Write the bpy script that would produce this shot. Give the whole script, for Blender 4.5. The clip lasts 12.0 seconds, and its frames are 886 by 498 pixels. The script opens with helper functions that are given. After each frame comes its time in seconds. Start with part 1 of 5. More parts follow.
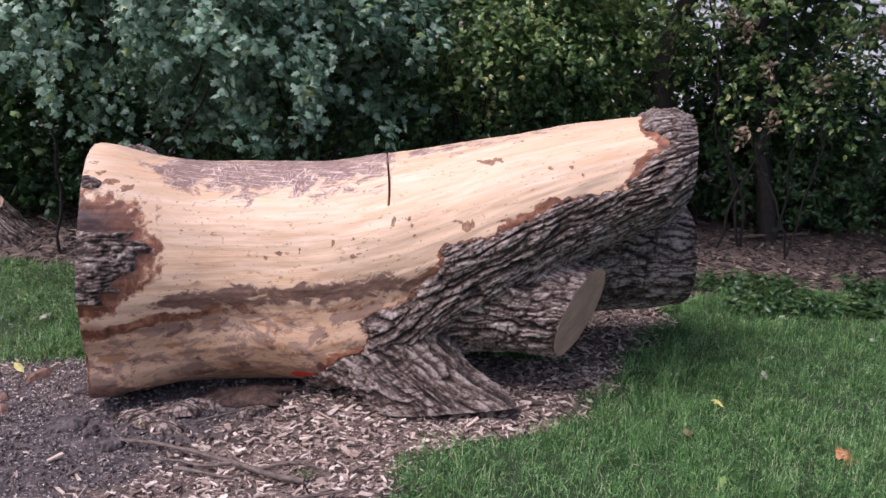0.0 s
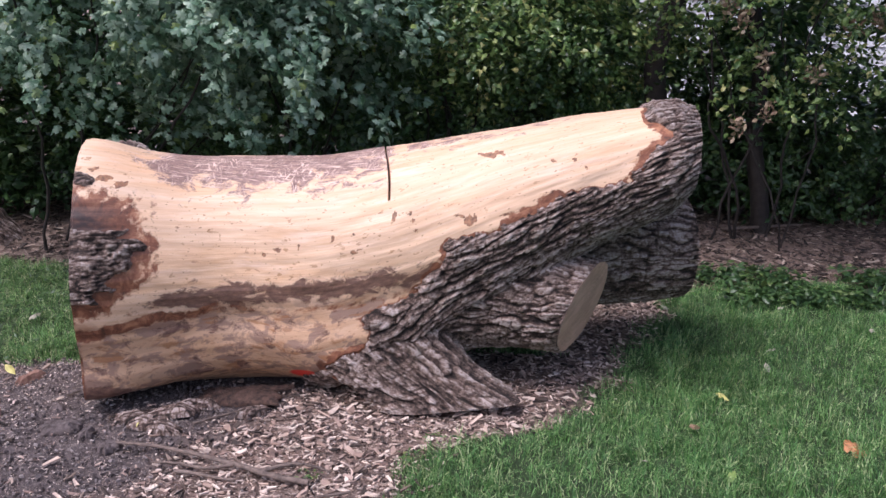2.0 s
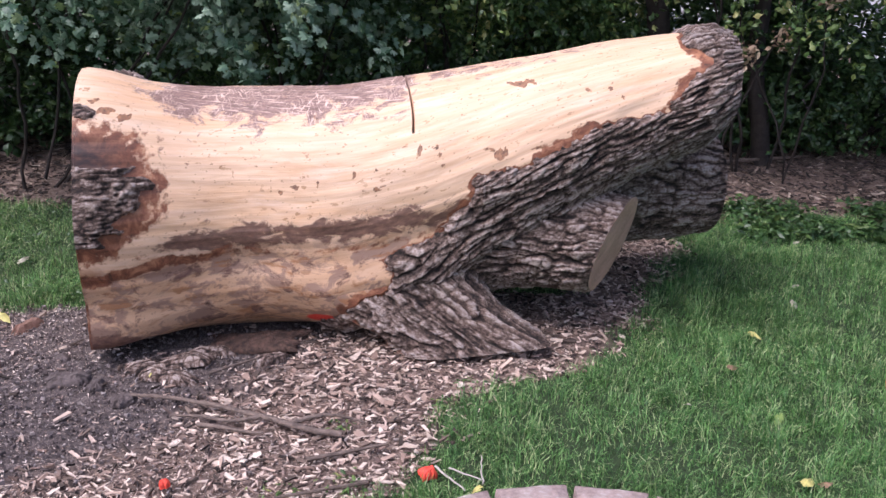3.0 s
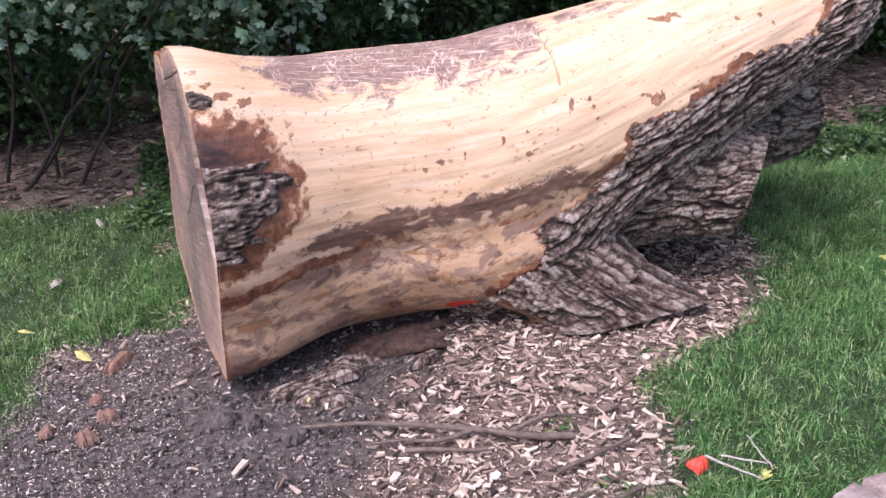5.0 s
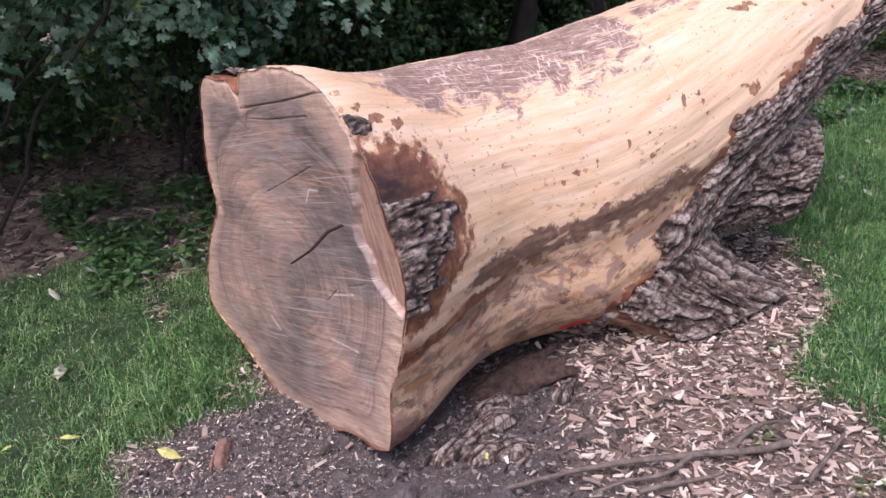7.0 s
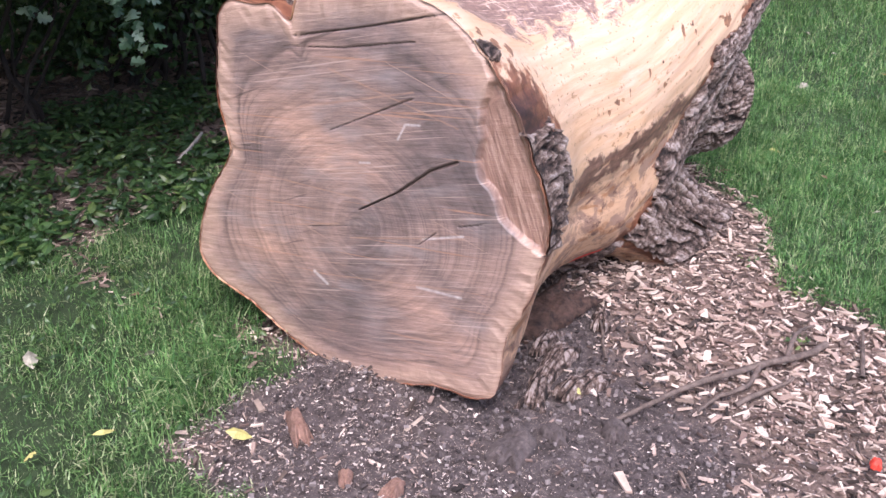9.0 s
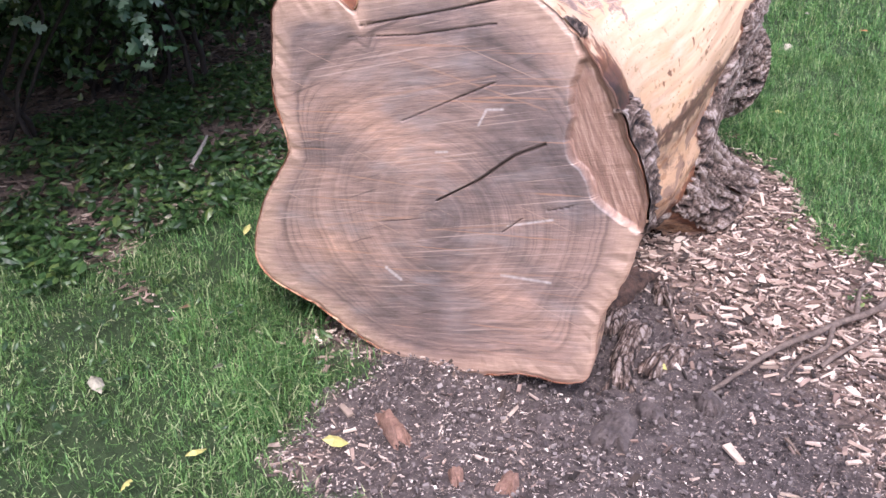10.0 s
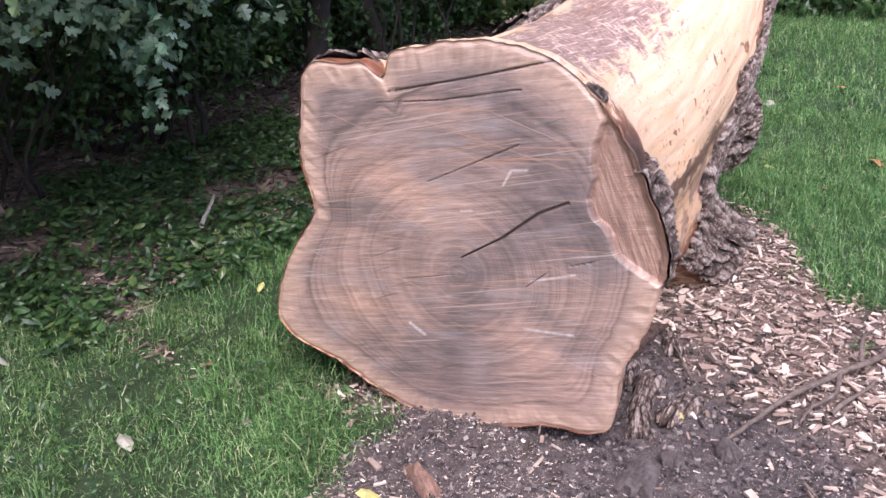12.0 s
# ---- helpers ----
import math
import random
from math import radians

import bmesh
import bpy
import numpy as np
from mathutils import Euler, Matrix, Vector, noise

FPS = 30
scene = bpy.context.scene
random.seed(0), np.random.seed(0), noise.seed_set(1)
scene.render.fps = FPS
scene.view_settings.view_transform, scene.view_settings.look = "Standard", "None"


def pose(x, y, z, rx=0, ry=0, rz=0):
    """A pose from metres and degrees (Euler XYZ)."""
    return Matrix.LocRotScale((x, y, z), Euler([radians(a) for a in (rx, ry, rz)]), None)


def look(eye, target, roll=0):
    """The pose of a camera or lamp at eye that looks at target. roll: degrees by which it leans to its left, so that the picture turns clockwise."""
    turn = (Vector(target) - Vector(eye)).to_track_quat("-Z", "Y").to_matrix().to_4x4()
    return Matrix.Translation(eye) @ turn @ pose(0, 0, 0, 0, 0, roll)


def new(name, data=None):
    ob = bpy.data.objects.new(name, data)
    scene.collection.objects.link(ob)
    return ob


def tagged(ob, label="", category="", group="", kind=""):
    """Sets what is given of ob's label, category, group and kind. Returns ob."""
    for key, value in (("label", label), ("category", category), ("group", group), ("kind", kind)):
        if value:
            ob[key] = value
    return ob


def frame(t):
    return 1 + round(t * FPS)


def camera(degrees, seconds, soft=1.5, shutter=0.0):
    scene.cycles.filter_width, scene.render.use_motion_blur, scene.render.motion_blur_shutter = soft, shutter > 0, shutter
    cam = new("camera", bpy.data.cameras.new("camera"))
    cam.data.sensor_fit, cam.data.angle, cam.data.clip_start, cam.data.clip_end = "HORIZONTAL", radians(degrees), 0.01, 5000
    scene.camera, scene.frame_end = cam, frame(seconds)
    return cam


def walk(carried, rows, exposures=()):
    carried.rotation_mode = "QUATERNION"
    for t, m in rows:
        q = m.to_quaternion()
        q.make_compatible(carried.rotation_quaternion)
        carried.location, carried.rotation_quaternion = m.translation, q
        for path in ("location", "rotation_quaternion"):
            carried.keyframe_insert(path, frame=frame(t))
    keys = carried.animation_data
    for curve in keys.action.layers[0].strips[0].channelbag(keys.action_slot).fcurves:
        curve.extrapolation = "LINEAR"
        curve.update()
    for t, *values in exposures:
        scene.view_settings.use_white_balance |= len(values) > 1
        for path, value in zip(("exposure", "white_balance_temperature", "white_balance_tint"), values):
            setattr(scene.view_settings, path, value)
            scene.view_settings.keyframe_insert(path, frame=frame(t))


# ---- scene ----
cam = camera(51.8, 12.0)
METRES, EYE, TILT, LEAN, TURN = 4.31, 1.59, 0.0, 0.0, 0.0
ROWS = [
    (0.0, 0.0, 0.0, 0.0, 0.56, -14.21, -2.2),
    (0.5, 0.0, 0.0006, -0.0006, 0.42, -17.29, -2.06),
    (1.0, -0.0013, 0.0008, -0.0004, 0.56, -17.28, -2.07),
    (1.5, -0.0033, 0.0031, -0.0013, 0.4, -17.66, -1.96),
    (2.0, -0.0173, 0.0145, -0.004, -0.62, -14.51, -1.91),
    (2.5, -0.038, 0.0377, -0.0102, -1.38, -16.49, -1.88),
    (4.5, -0.2401, 0.1516, -0.0275, -11.46, -21.11, -0.72),
    (5.0, -0.3015, 0.1882, -0.0241, -14.07, -22.07, 1.59),
    (5.5, -0.3673, 0.2182, -0.0302, -18.84, -21.92, 2.84),
    (6.0, -0.4283, 0.2556, -0.0294, -27.43, -22.3, 1.39),
    (6.5, -0.4774, 0.3118, -0.0337, -30.46, -21.42, 2.5),
    (7.0, -0.5274, 0.3536, -0.0367, -31.19, -21.43, 2.4),
    (7.5, -0.5744, 0.3907, -0.0346, -34.34, -21.94, 0.6),
    (9.5, -0.7103, 0.5649, -0.0569, -53.33, -25.21, -0.79),
    (10.0, -0.7259, 0.5945, -0.0573, -55.08, -25.61, 1.06),
    (10.5, -0.747, 0.6082, -0.0526, -59.13, -26.13, 1.38),
    (11.0, -0.752, 0.6075, -0.0507, -59.53, -24.66, 1.44),
    (11.5, -0.7525, 0.6056, -0.0494, -58.43, -23.34, 1.43),
    (12.0, -0.7546, 0.6085, -0.0477, -56.7, -22.3, 1.12),
]
walk(cam, [(t, pose(0, 0, EYE, TILT, LEAN, TURN) @ pose(METRES * x, METRES * y, METRES * z, 90 + pitch, roll, yaw)) for t, x, y, z, yaw, pitch, roll in ROWS],
     [(0.0, 0.34, 5900, 22), (0.4, 0.64, 5900, 22), (1.6, 0.69, 5900, 22), (2.0, 0.49, 5900, 22), (2.7, 0.54, 5900, 22), (5.5, 0.71, 5900, 22), (7.2, 0.51, 5900, 22), (9.5, 0.93, 5900, 22), (10.5, 0.95, 5900, 22), (12.0, 0.84, 5900, 22)])

# ---- world and light ----
world = bpy.data.worlds.new("overcast_sky")
scene.world = world
world.use_nodes = True
wn = world.node_tree.nodes
sky = wn.new("ShaderNodeTexSky")
sky.sky_type = "NISHITA"
sky.sun_disc = False
SUN_ELEV, SUN_AZ = 55.0, 232.0
sky.sun_elevation, sky.sun_rotation = radians(SUN_ELEV), radians(SUN_AZ)
sky.dust_density = 4.0
wn["Background"].inputs["Strength"].default_value = 0.15
world.node_tree.links.new(sky.outputs["Color"], wn["Background"].inputs["Color"])
sun_data = bpy.data.lights.new("sun", "SUN")
sun_data.energy, sun_data.angle, sun_data.color = 2.0, radians(34), (1.0, 0.97, 0.94)
sun = new("sun", sun_data)
az, el = radians(SUN_AZ), radians(SUN_ELEV)
sun.matrix_world = look((10 * math.sin(az) * math.cos(el), 10 * math.cos(az) * math.cos(el), 10 * math.sin(el)), (0, 0, 0))


# ---- noise and shape helpers ----
def tables(seed):
    r = np.random.RandomState(seed)
    return r.permutation(256), r.rand(256)


def perlin(x, y, seed=0):
    P, R = tables(seed)
    x, y = np.broadcast_arrays(np.asarray(x, float), np.asarray(y, float))
    xi, yi = np.floor(x).astype(int), np.floor(y).astype(int)
    xf, yf = x - xi, y - yi
    fx, fy = xf * xf * xf * (xf * (xf * 6 - 15) + 10), yf * yf * yf * (yf * (yf * 6 - 15) + 10)

    def g(i, j):
        a = R[P[(P[(xi + i) & 255] + yi + j) & 255]] * 2 * np.pi
        return np.cos(a) * (xf - i) + np.sin(a) * (yf - j)
    return 1.5 * ((g(0, 0) * (1 - fx) + g(1, 0) * fx) * (1 - fy) + (g(0, 1) * (1 - fx) + g(1, 1) * fx) * fy)


def fbm(x, y, seed=0, octaves=4, gain=0.5):
    out, amp = 0, 1.0
    for k in range(octaves):
        out = out + amp * perlin(x * 2 ** k, y * 2 ** k, seed + k)
        amp *= gain
    return out


def cells(x, y, seed=0):
    """Distances to the two nearest of jittered points, and the nearest one's own random number."""
    P, R = tables(seed)
    x, y = np.broadcast_arrays(np.asarray(x, float), np.asarray(y, float))
    xi, yi = np.floor(x).astype(int), np.floor(y).astype(int)
    f1, f2, own = np.full(x.shape, 9.0), np.full(x.shape, 9.0), np.zeros(x.shape)
    for i in (-1, 0, 1):
        for j in (-1, 0, 1):
            h = P[(P[(xi + i) & 255] + yi + j) & 255]
            d = np.hypot(xi + i + R[h] - x, yi + j + R[P[h]] - y)
            near = d < f1
            f2 = np.where(near, f1, np.minimum(f2, d))
            own = np.where(near, R[P[(h + 7) & 255]], own)
            f1 = np.where(near, d, f1)
    return f1, f2, own


def step(a, b, x):
    t = np.clip((x - a) / (b - a), 0, 1)
    return t * t * (3 - 2 * t)


def curve(x, keys):
    """A smooth curve through keys (x, value)."""
    kx, ky = np.array([k[0] for k in keys], float), np.array([k[1] for k in keys], float)
    m = np.gradient(ky, kx)
    x = np.clip(x, kx[0], kx[-1])
    i = np.clip(np.searchsorted(kx, x) - 1, 0, len(kx) - 2)
    h = kx[i + 1] - kx[i]
    t = (x - kx[i]) / h
    return ((2 * t**3 - 3 * t**2 + 1) * ky[i] + (t**3 - 2 * t**2 + t) * h * m[i]
            + (3 * t**2 - 2 * t**3) * ky[i + 1] + (t**3 - t**2) * h * m[i + 1])


def mesh_object(name, verts, faces, material, parent=None, label="", uv=None, attrs=None, smooth=True):
    """One mesh object from numpy arrays: verts (n, 3), faces (m, 3 or 4)."""
    verts, faces = np.asarray(verts, np.float32), np.asarray(faces, np.int32)
    me = bpy.data.meshes.new(name)
    k = faces.shape[1]
    me.vertices.add(len(verts))
    me.vertices.foreach_set("co", verts.ravel())
    me.loops.add(faces.size)
    me.loops.foreach_set("vertex_index", faces.ravel())
    me.polygons.add(len(faces))
    me.polygons.foreach_set("loop_start", np.arange(0, faces.size, k, dtype=np.int32))
    me.polygons.foreach_set("use_smooth", np.full(len(faces), smooth))
    if uv is not None:
        layer = me.uv_layers.new(name="UVMap")
        layer.data.foreach_set("uv", np.asarray(uv, np.float32)[faces.ravel()].ravel())
    for key, value in (attrs or {}).items():
        me.attributes.new(key, "FLOAT", "POINT").data.foreach_set("value", np.asarray(value, np.float32).ravel())
    me.update(calc_edges=True)
    me.validate()
    me.materials.append(material)
    ob = new(name, me)
    ob.parent = parent
    if label:
        ob["label"] = label
    return ob


def grid_faces(n, m, keep=None):
    i = np.arange(n * m).reshape(n, m)
    f = np.stack([i[:-1, :-1], i[1:, :-1], i[1:, 1:], i[:-1, 1:]], -1)
    return f[keep] if keep is not None else f.reshape(-1, 4)


def compact(verts, faces, *arrays):
    """Drops the vertices that no face uses."""
    used = np.unique(faces)
    back = np.zeros(len(verts), int)
    back[used] = np.arange(len(used))
    return (verts[used], back[faces]) + tuple(a[used] for a in arrays)


def thing(name, label, category, group="", kind="", at=(0, 0, 0)):
    ob = new(name)
    ob.location = at
    ob.empty_display_size = 0.1
    return tagged(ob, label, category, group, kind)


# ---- material helpers ----
def material(name, rough=0.8):
    m = bpy.data.materials.new(name)
    m.use_nodes = True
    b = m.node_tree.nodes["Principled BSDF"]
    b.inputs["Roughness"].default_value = rough
    return m, m.node_tree, b


def put(nt, sock, value):
    if isinstance(value, bpy.types.NodeSocket):
        nt.links.new(value, sock)
    else:
        sock.default_value = value if not isinstance(value, tuple) or len(value) == 4 or sock.type == "VECTOR" else (*value, 1)


def coords(nt, scale=(1, 1, 1), kind="Object"):
    n = nt.nodes.new("ShaderNodeTexCoord")
    mp = nt.nodes.new("ShaderNodeMapping")
    mp.inputs["Scale"].default_value = scale
    nt.links.new(n.outputs[kind], mp.inputs["Vector"])
    return mp.outputs["Vector"]


def noise_tex(nt, vec, scale, detail=5.0, rough=0.6, warp=0.0):
    n = nt.nodes.new("ShaderNodeTexNoise")
    put(nt, n.inputs["Vector"], vec)
    n.inputs["Scale"].default_value, n.inputs["Detail"].default_value = scale, detail
    n.inputs["Roughness"].default_value, n.inputs["Distortion"].default_value = rough, warp
    return n.outputs["Fac"]


def ramp(nt, fac, *stops):
    n = nt.nodes.new("ShaderNodeValToRGB")
    put(nt, n.inputs["Fac"], fac)
    e = n.color_ramp.elements
    while len(e) < len(stops):
        e.new(0.5)
    for el_, (p, c) in zip(e, stops):
        el_.position, el_.color = p, (c, c, c, 1) if isinstance(c, (int, float)) else (*c, 1)
    return n.outputs["Color"]


def mix(nt, fac, a, b, mode="MIX"):
    n = nt.nodes.new("ShaderNodeMix")
    n.data_type, n.blend_type = "RGBA", mode
    put(nt, n.inputs[0], fac)
    put(nt, n.inputs[6], a)
    put(nt, n.inputs[7], b)
    return n.outputs[2]


def calc(nt, op, a, b=0.0):
    n = nt.nodes.new("ShaderNodeMath")
    n.operation = op
    put(nt, n.inputs[0], a)
    put(nt, n.inputs[1], b)
    return n.outputs[0]


def attribute(nt, name):
    n = nt.nodes.new("ShaderNodeAttribute")
    n.attribute_name = name
    return n.outputs["Fac"]


def vector(nt, x):
    n = nt.nodes.new("ShaderNodeCombineXYZ")
    put(nt, n.inputs[0], x)
    return n.outputs[0]


def island(nt):
    return nt.nodes.new("ShaderNodeNewGeometry").outputs["Random Per Island"]


def relief(nt, bsdf, height, strength=0.5, distance=0.01):
    n = nt.nodes.new("ShaderNodeBump")
    n.inputs["Strength"].default_value, n.inputs["Distance"].default_value = strength, distance
    put(nt, n.inputs["Height"], height)
    nt.links.new(n.outputs["Normal"], bsdf.inputs["Normal"])


# ---- materials ----
def bare_wood_material():
    m, nt, b = material("peeled_wood", 0.55)
    uv = coords(nt, (1, 1, 1), "UV")
    long = coords(nt, (1.2, 16, 1), "UV")
    fine = coords(nt, (6, 120, 1), "UV")
    col = ramp(nt, noise_tex(nt, long, 2.0, 5, 0.6, 0.3), (0.25, (0.50, 0.31, 0.16)), (0.5, (0.70, 0.50, 0.32)), (0.75, (0.84, 0.68, 0.50)))
    col = mix(nt, 0.22, col, ramp(nt, noise_tex(nt, fine, 1.0, 3), (0.3, (0.60, 0.42, 0.28)), (0.7, (0.95, 0.82, 0.66))), "MULTIPLY")
    col = mix(nt, 0.40, col, (0.76, 0.55, 0.37))
    ochre = ramp(nt, noise_tex(nt, coords(nt, (1.1, 5, 1), "UV"), 1.3, 5, 0.6, 0.5), (0.48, 0.0), (0.68, 0.5))
    col = mix(nt, ochre, col, (0.70, 0.41, 0.20))
    pale = ramp(nt, noise_tex(nt, coords(nt, (1.6, 9, 1), "UV"), 1.9, 5, 0.6, 0.4), (0.52, 0.0), (0.70, 0.5))
    col = mix(nt, pale, col, (0.86, 0.70, 0.55))
    rust = ramp(nt, noise_tex(nt, coords(nt, (1.5, 9, 1), "UV"), 1.7, 5, 0.65, 0.4), (0.52, 0.0), (0.70, 0.55))
    col = mix(nt, rust, col, (0.56, 0.32, 0.15))
    line = ramp(nt, noise_tex(nt, coords(nt, (1.0, 42, 1), "UV"), 1.6, 4, 0.6, 0.3), (0.60, 0.0), (0.72, 0.26))
    col = mix(nt, line, col, (0.46, 0.27, 0.14))
    # brown flecks of cambium and scratches along the grain
    fleck = ramp(nt, noise_tex(nt, coords(nt, (13, 26, 1), "UV"), 1.6, 3, 0.55), (0.635, 0.0), (0.66, 1.0))
    col = mix(nt, calc(nt, "MULTIPLY", calc(nt, "MULTIPLY", fleck, ramp(nt, noise_tex(nt, uv, 3.5, 3), (0.42, 0.1), (0.6, 1.0))), 0.75), col, (0.36, 0.19, 0.08))
    dot = ramp(nt, noise_tex(nt, coords(nt, (30, 50, 1), "UV"), 1.6, 2, 0.5), (0.67, 0.0), (0.70, 1.0))
    col = mix(nt, calc(nt, "MULTIPLY", dot, 0.7), col, (0.25, 0.12, 0.05))
    big = ramp(nt, noise_tex(nt, coords(nt, (9, 15, 1), "UV"), 1.5, 4, 0.6, 0.4), (0.67, 0.0), (0.69, 1.0))
    col = mix(nt, calc(nt, "MULTIPLY", big, 0.7), col, (0.40, 0.22, 0.12))
    smear_col = ramp(nt, noise_tex(nt, uv, 60, 3), (0.35, (0.075, 0.03, 0.018)), (0.65, (0.36, 0.17, 0.08)))
    ragged = calc(nt, "ADD", attribute(nt, "smear"), calc(nt, "MULTIPLY", calc(nt, "SUBTRACT", noise_tex(nt, uv, 90, 4), 0.5), 1.1))
    col = mix(nt, ramp(nt, ragged, (0.52, 0.0), (0.64, 0.9)), col, smear_col)
    # broad blotches on the underside
    low = attribute(nt, "blotch")
    col = mix(nt, calc(nt, "MULTIPLY", low, 0.55), col, (0.55, 0.335, 0.19))
    bl = ramp(nt, noise_tex(nt, coords(nt, (5, 9, 1), "UV"), 2.0, 6, 0.65, 0.5), (0.49, 0.0), (0.55, 1.0))
    col = mix(nt, calc(nt, "MULTIPLY", calc(nt, "MULTIPLY", low, bl), 0.72), col, (0.235, 0.15, 0.12))
    ob_ = ramp(nt, noise_tex(nt, coords(nt, (3, 10, 1), "UV"), 2.6, 6, 0.65, 0.5), (0.55, 0.0), (0.62, 1.0))
    col = mix(nt, calc(nt, "MULTIPLY", calc(nt, "MULTIPLY", low, ob_), 0.8), col, (0.36, 0.17, 0.07))
    # grey-brown cambium left on the surface
    stain = attribute(nt, "stain")
    blot = noise_tex(nt, coords(nt, (7, 11, 1), "UV"), 1.5, 7, 0.72, 0.6)
    sm = calc(nt, "ADD", stain, calc(nt, "MULTIPLY", calc(nt, "SUBTRACT", blot, 0.5), 2.4))
    sm = ramp(nt, sm, (0.42, 0.0), (0.62, 1.0))
    scol = ramp(nt, noise_tex(nt, coords(nt, (14, 30, 1), "UV"), 2.0, 5, 0.7), (0.3, (0.075, 0.045, 0.04)), (0.5, (0.20, 0.125, 0.11)), (0.72, (0.40, 0.27, 0.21)))
    sc1 = ramp(nt, noise_tex(nt, turned(nt, uv, 25, (70, 9, 1)), 1.6, 3, 0.6, 0.6), (0.57, 0.0), (0.62, 1.0))
    sc2 = ramp(nt, noise_tex(nt, turned(nt, uv, -12, (80, 10, 1)), 1.7, 3, 0.6, 0.6), (0.58, 0.0), (0.63, 1.0))
    sc3 = ramp(nt, noise_tex(nt, turned(nt, uv, 8, (6, 60, 1)), 1.7, 4, 0.6, 0.4), (0.56, 0.0), (0.62, 1.0))
    zone = ramp(nt, noise_tex(nt, uv, 7, 3), (0.42, 0.0), (0.58, 1.0))
    scratch = calc(nt, "MULTIPLY", calc(nt, "MAXIMUM", calc(nt, "MULTIPLY", calc(nt, "MAXIMUM", sc1, sc2), zone), calc(nt, "MULTIPLY", sc3, 0.8)), attribute(nt, "scratched"))
    scol = mix(nt, calc(nt, "SUBTRACT", 0.85, calc(nt, "MULTIPLY", attribute(nt, "scratched"), 0.85)), scol, mix(nt, 1.0, scol, (0.66, 0.50, 0.40), "MULTIPLY"))
    scol = mix(nt, calc(nt, "MULTIPLY", scratch, 0.9), scol, (0.80, 0.62, 0.50))
    col = mix(nt, calc(nt, "MULTIPLY", sm, 0.9), col, scol)
    # red inner bark round the edges of the bark
    rim = attribute(nt, "rim")
    rm = ramp(nt, calc(nt, "ADD", rim, calc(nt, "MULTIPLY", calc(nt, "SUBTRACT", noise_tex(nt, uv, 22, 5, 0.7), 0.5), 1.2)), (0.45, 0.0), (0.6, 1.0))
    rcol = ramp(nt, noise_tex(nt, uv, 17, 7, 0.75, 0.5), (0.32, (0.05, 0.022, 0.014)), (0.50, (0.22, 0.085, 0.042)), (0.72, (0.50, 0.25, 0.13)))
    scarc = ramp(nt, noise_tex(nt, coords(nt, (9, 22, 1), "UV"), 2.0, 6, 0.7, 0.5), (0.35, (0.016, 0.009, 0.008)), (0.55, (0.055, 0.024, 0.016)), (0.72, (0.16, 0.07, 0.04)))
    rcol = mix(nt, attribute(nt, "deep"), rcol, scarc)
    col = mix(nt, rm, col, rcol)
    # sprayed red mark
    red = attribute(nt, "red")
    col = mix(nt, ramp(nt, calc(nt, "MULTIPLY", red, calc(nt, "ADD", noise_tex(nt, uv, 40, 4), 0.5)), (0.35, 0.0), (0.55, 1.0)), col, (0.75, 0.05, 0.03))
    col = mix(nt, 1.0, col, (1.0, 0.965, 0.99), "MULTIPLY")
    put(nt, b.inputs["Base Color"], col)
    h = calc(nt, "ADD", noise_tex(nt, fine, 1.0, 4), calc(nt, "MULTIPLY", sm, 0.5))
    relief(nt, b, h, 0.35, 0.004)
    return m


def bark_material():
    m, nt, b = material("furrowed_bark", 0.8)
    obj = coords(nt)
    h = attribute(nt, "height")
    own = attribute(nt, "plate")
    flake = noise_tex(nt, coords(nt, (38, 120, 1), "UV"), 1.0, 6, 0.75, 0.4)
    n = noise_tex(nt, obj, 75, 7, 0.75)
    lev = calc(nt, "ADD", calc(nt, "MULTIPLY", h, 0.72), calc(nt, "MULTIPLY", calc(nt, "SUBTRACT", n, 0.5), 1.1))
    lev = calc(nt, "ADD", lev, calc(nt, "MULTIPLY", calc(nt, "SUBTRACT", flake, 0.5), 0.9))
    # colour by relief height: dark furrows, pale ridge tops with sun highlights painted in
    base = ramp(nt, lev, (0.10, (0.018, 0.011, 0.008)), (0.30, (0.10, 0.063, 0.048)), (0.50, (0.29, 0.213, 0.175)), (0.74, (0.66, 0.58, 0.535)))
    base = mix(nt, calc(nt, "MULTIPLY", own, 0.6), base, mix(nt, 1.0, base, (0.60, 0.50, 0.45), "MULTIPLY"))
    moss = ramp(nt, noise_tex(nt, obj, 5, 5, 0.7), (0.60, 0.0), (0.75, 0.45))
    base = mix(nt, moss, base, (0.12, 0.125, 0.085))
    red = attribute(nt, "red")
    base = mix(nt, ramp(nt, calc(nt, "MULTIPLY", red, calc(nt, "ADD", noise_tex(nt, obj, 40, 4), 0.5)), (0.35, 0.0), (0.55, 1.0)), base, (0.75, 0.05, 0.03))
    put(nt, b.inputs["Base Color"], base)
    relief(nt, b, calc(nt, "ADD", flake, calc(nt, "MULTIPLY", n, 0.8)), 1.0, 0.012)
    return m


def turned(nt, vec, degrees, scale):
    mp = nt.nodes.new("ShaderNodeMapping")
    mp.vector_type = "POINT"
    mp.inputs["Rotation"].default_value = (0, 0, radians(degrees))
    nt.links.new(vec, mp.inputs["Vector"])
    mp2 = nt.nodes.new("ShaderNodeMapping")
    mp2.inputs["Scale"].default_value = scale
    nt.links.new(mp.outputs["Vector"], mp2.inputs["Vector"])
    return mp2.outputs["Vector"]


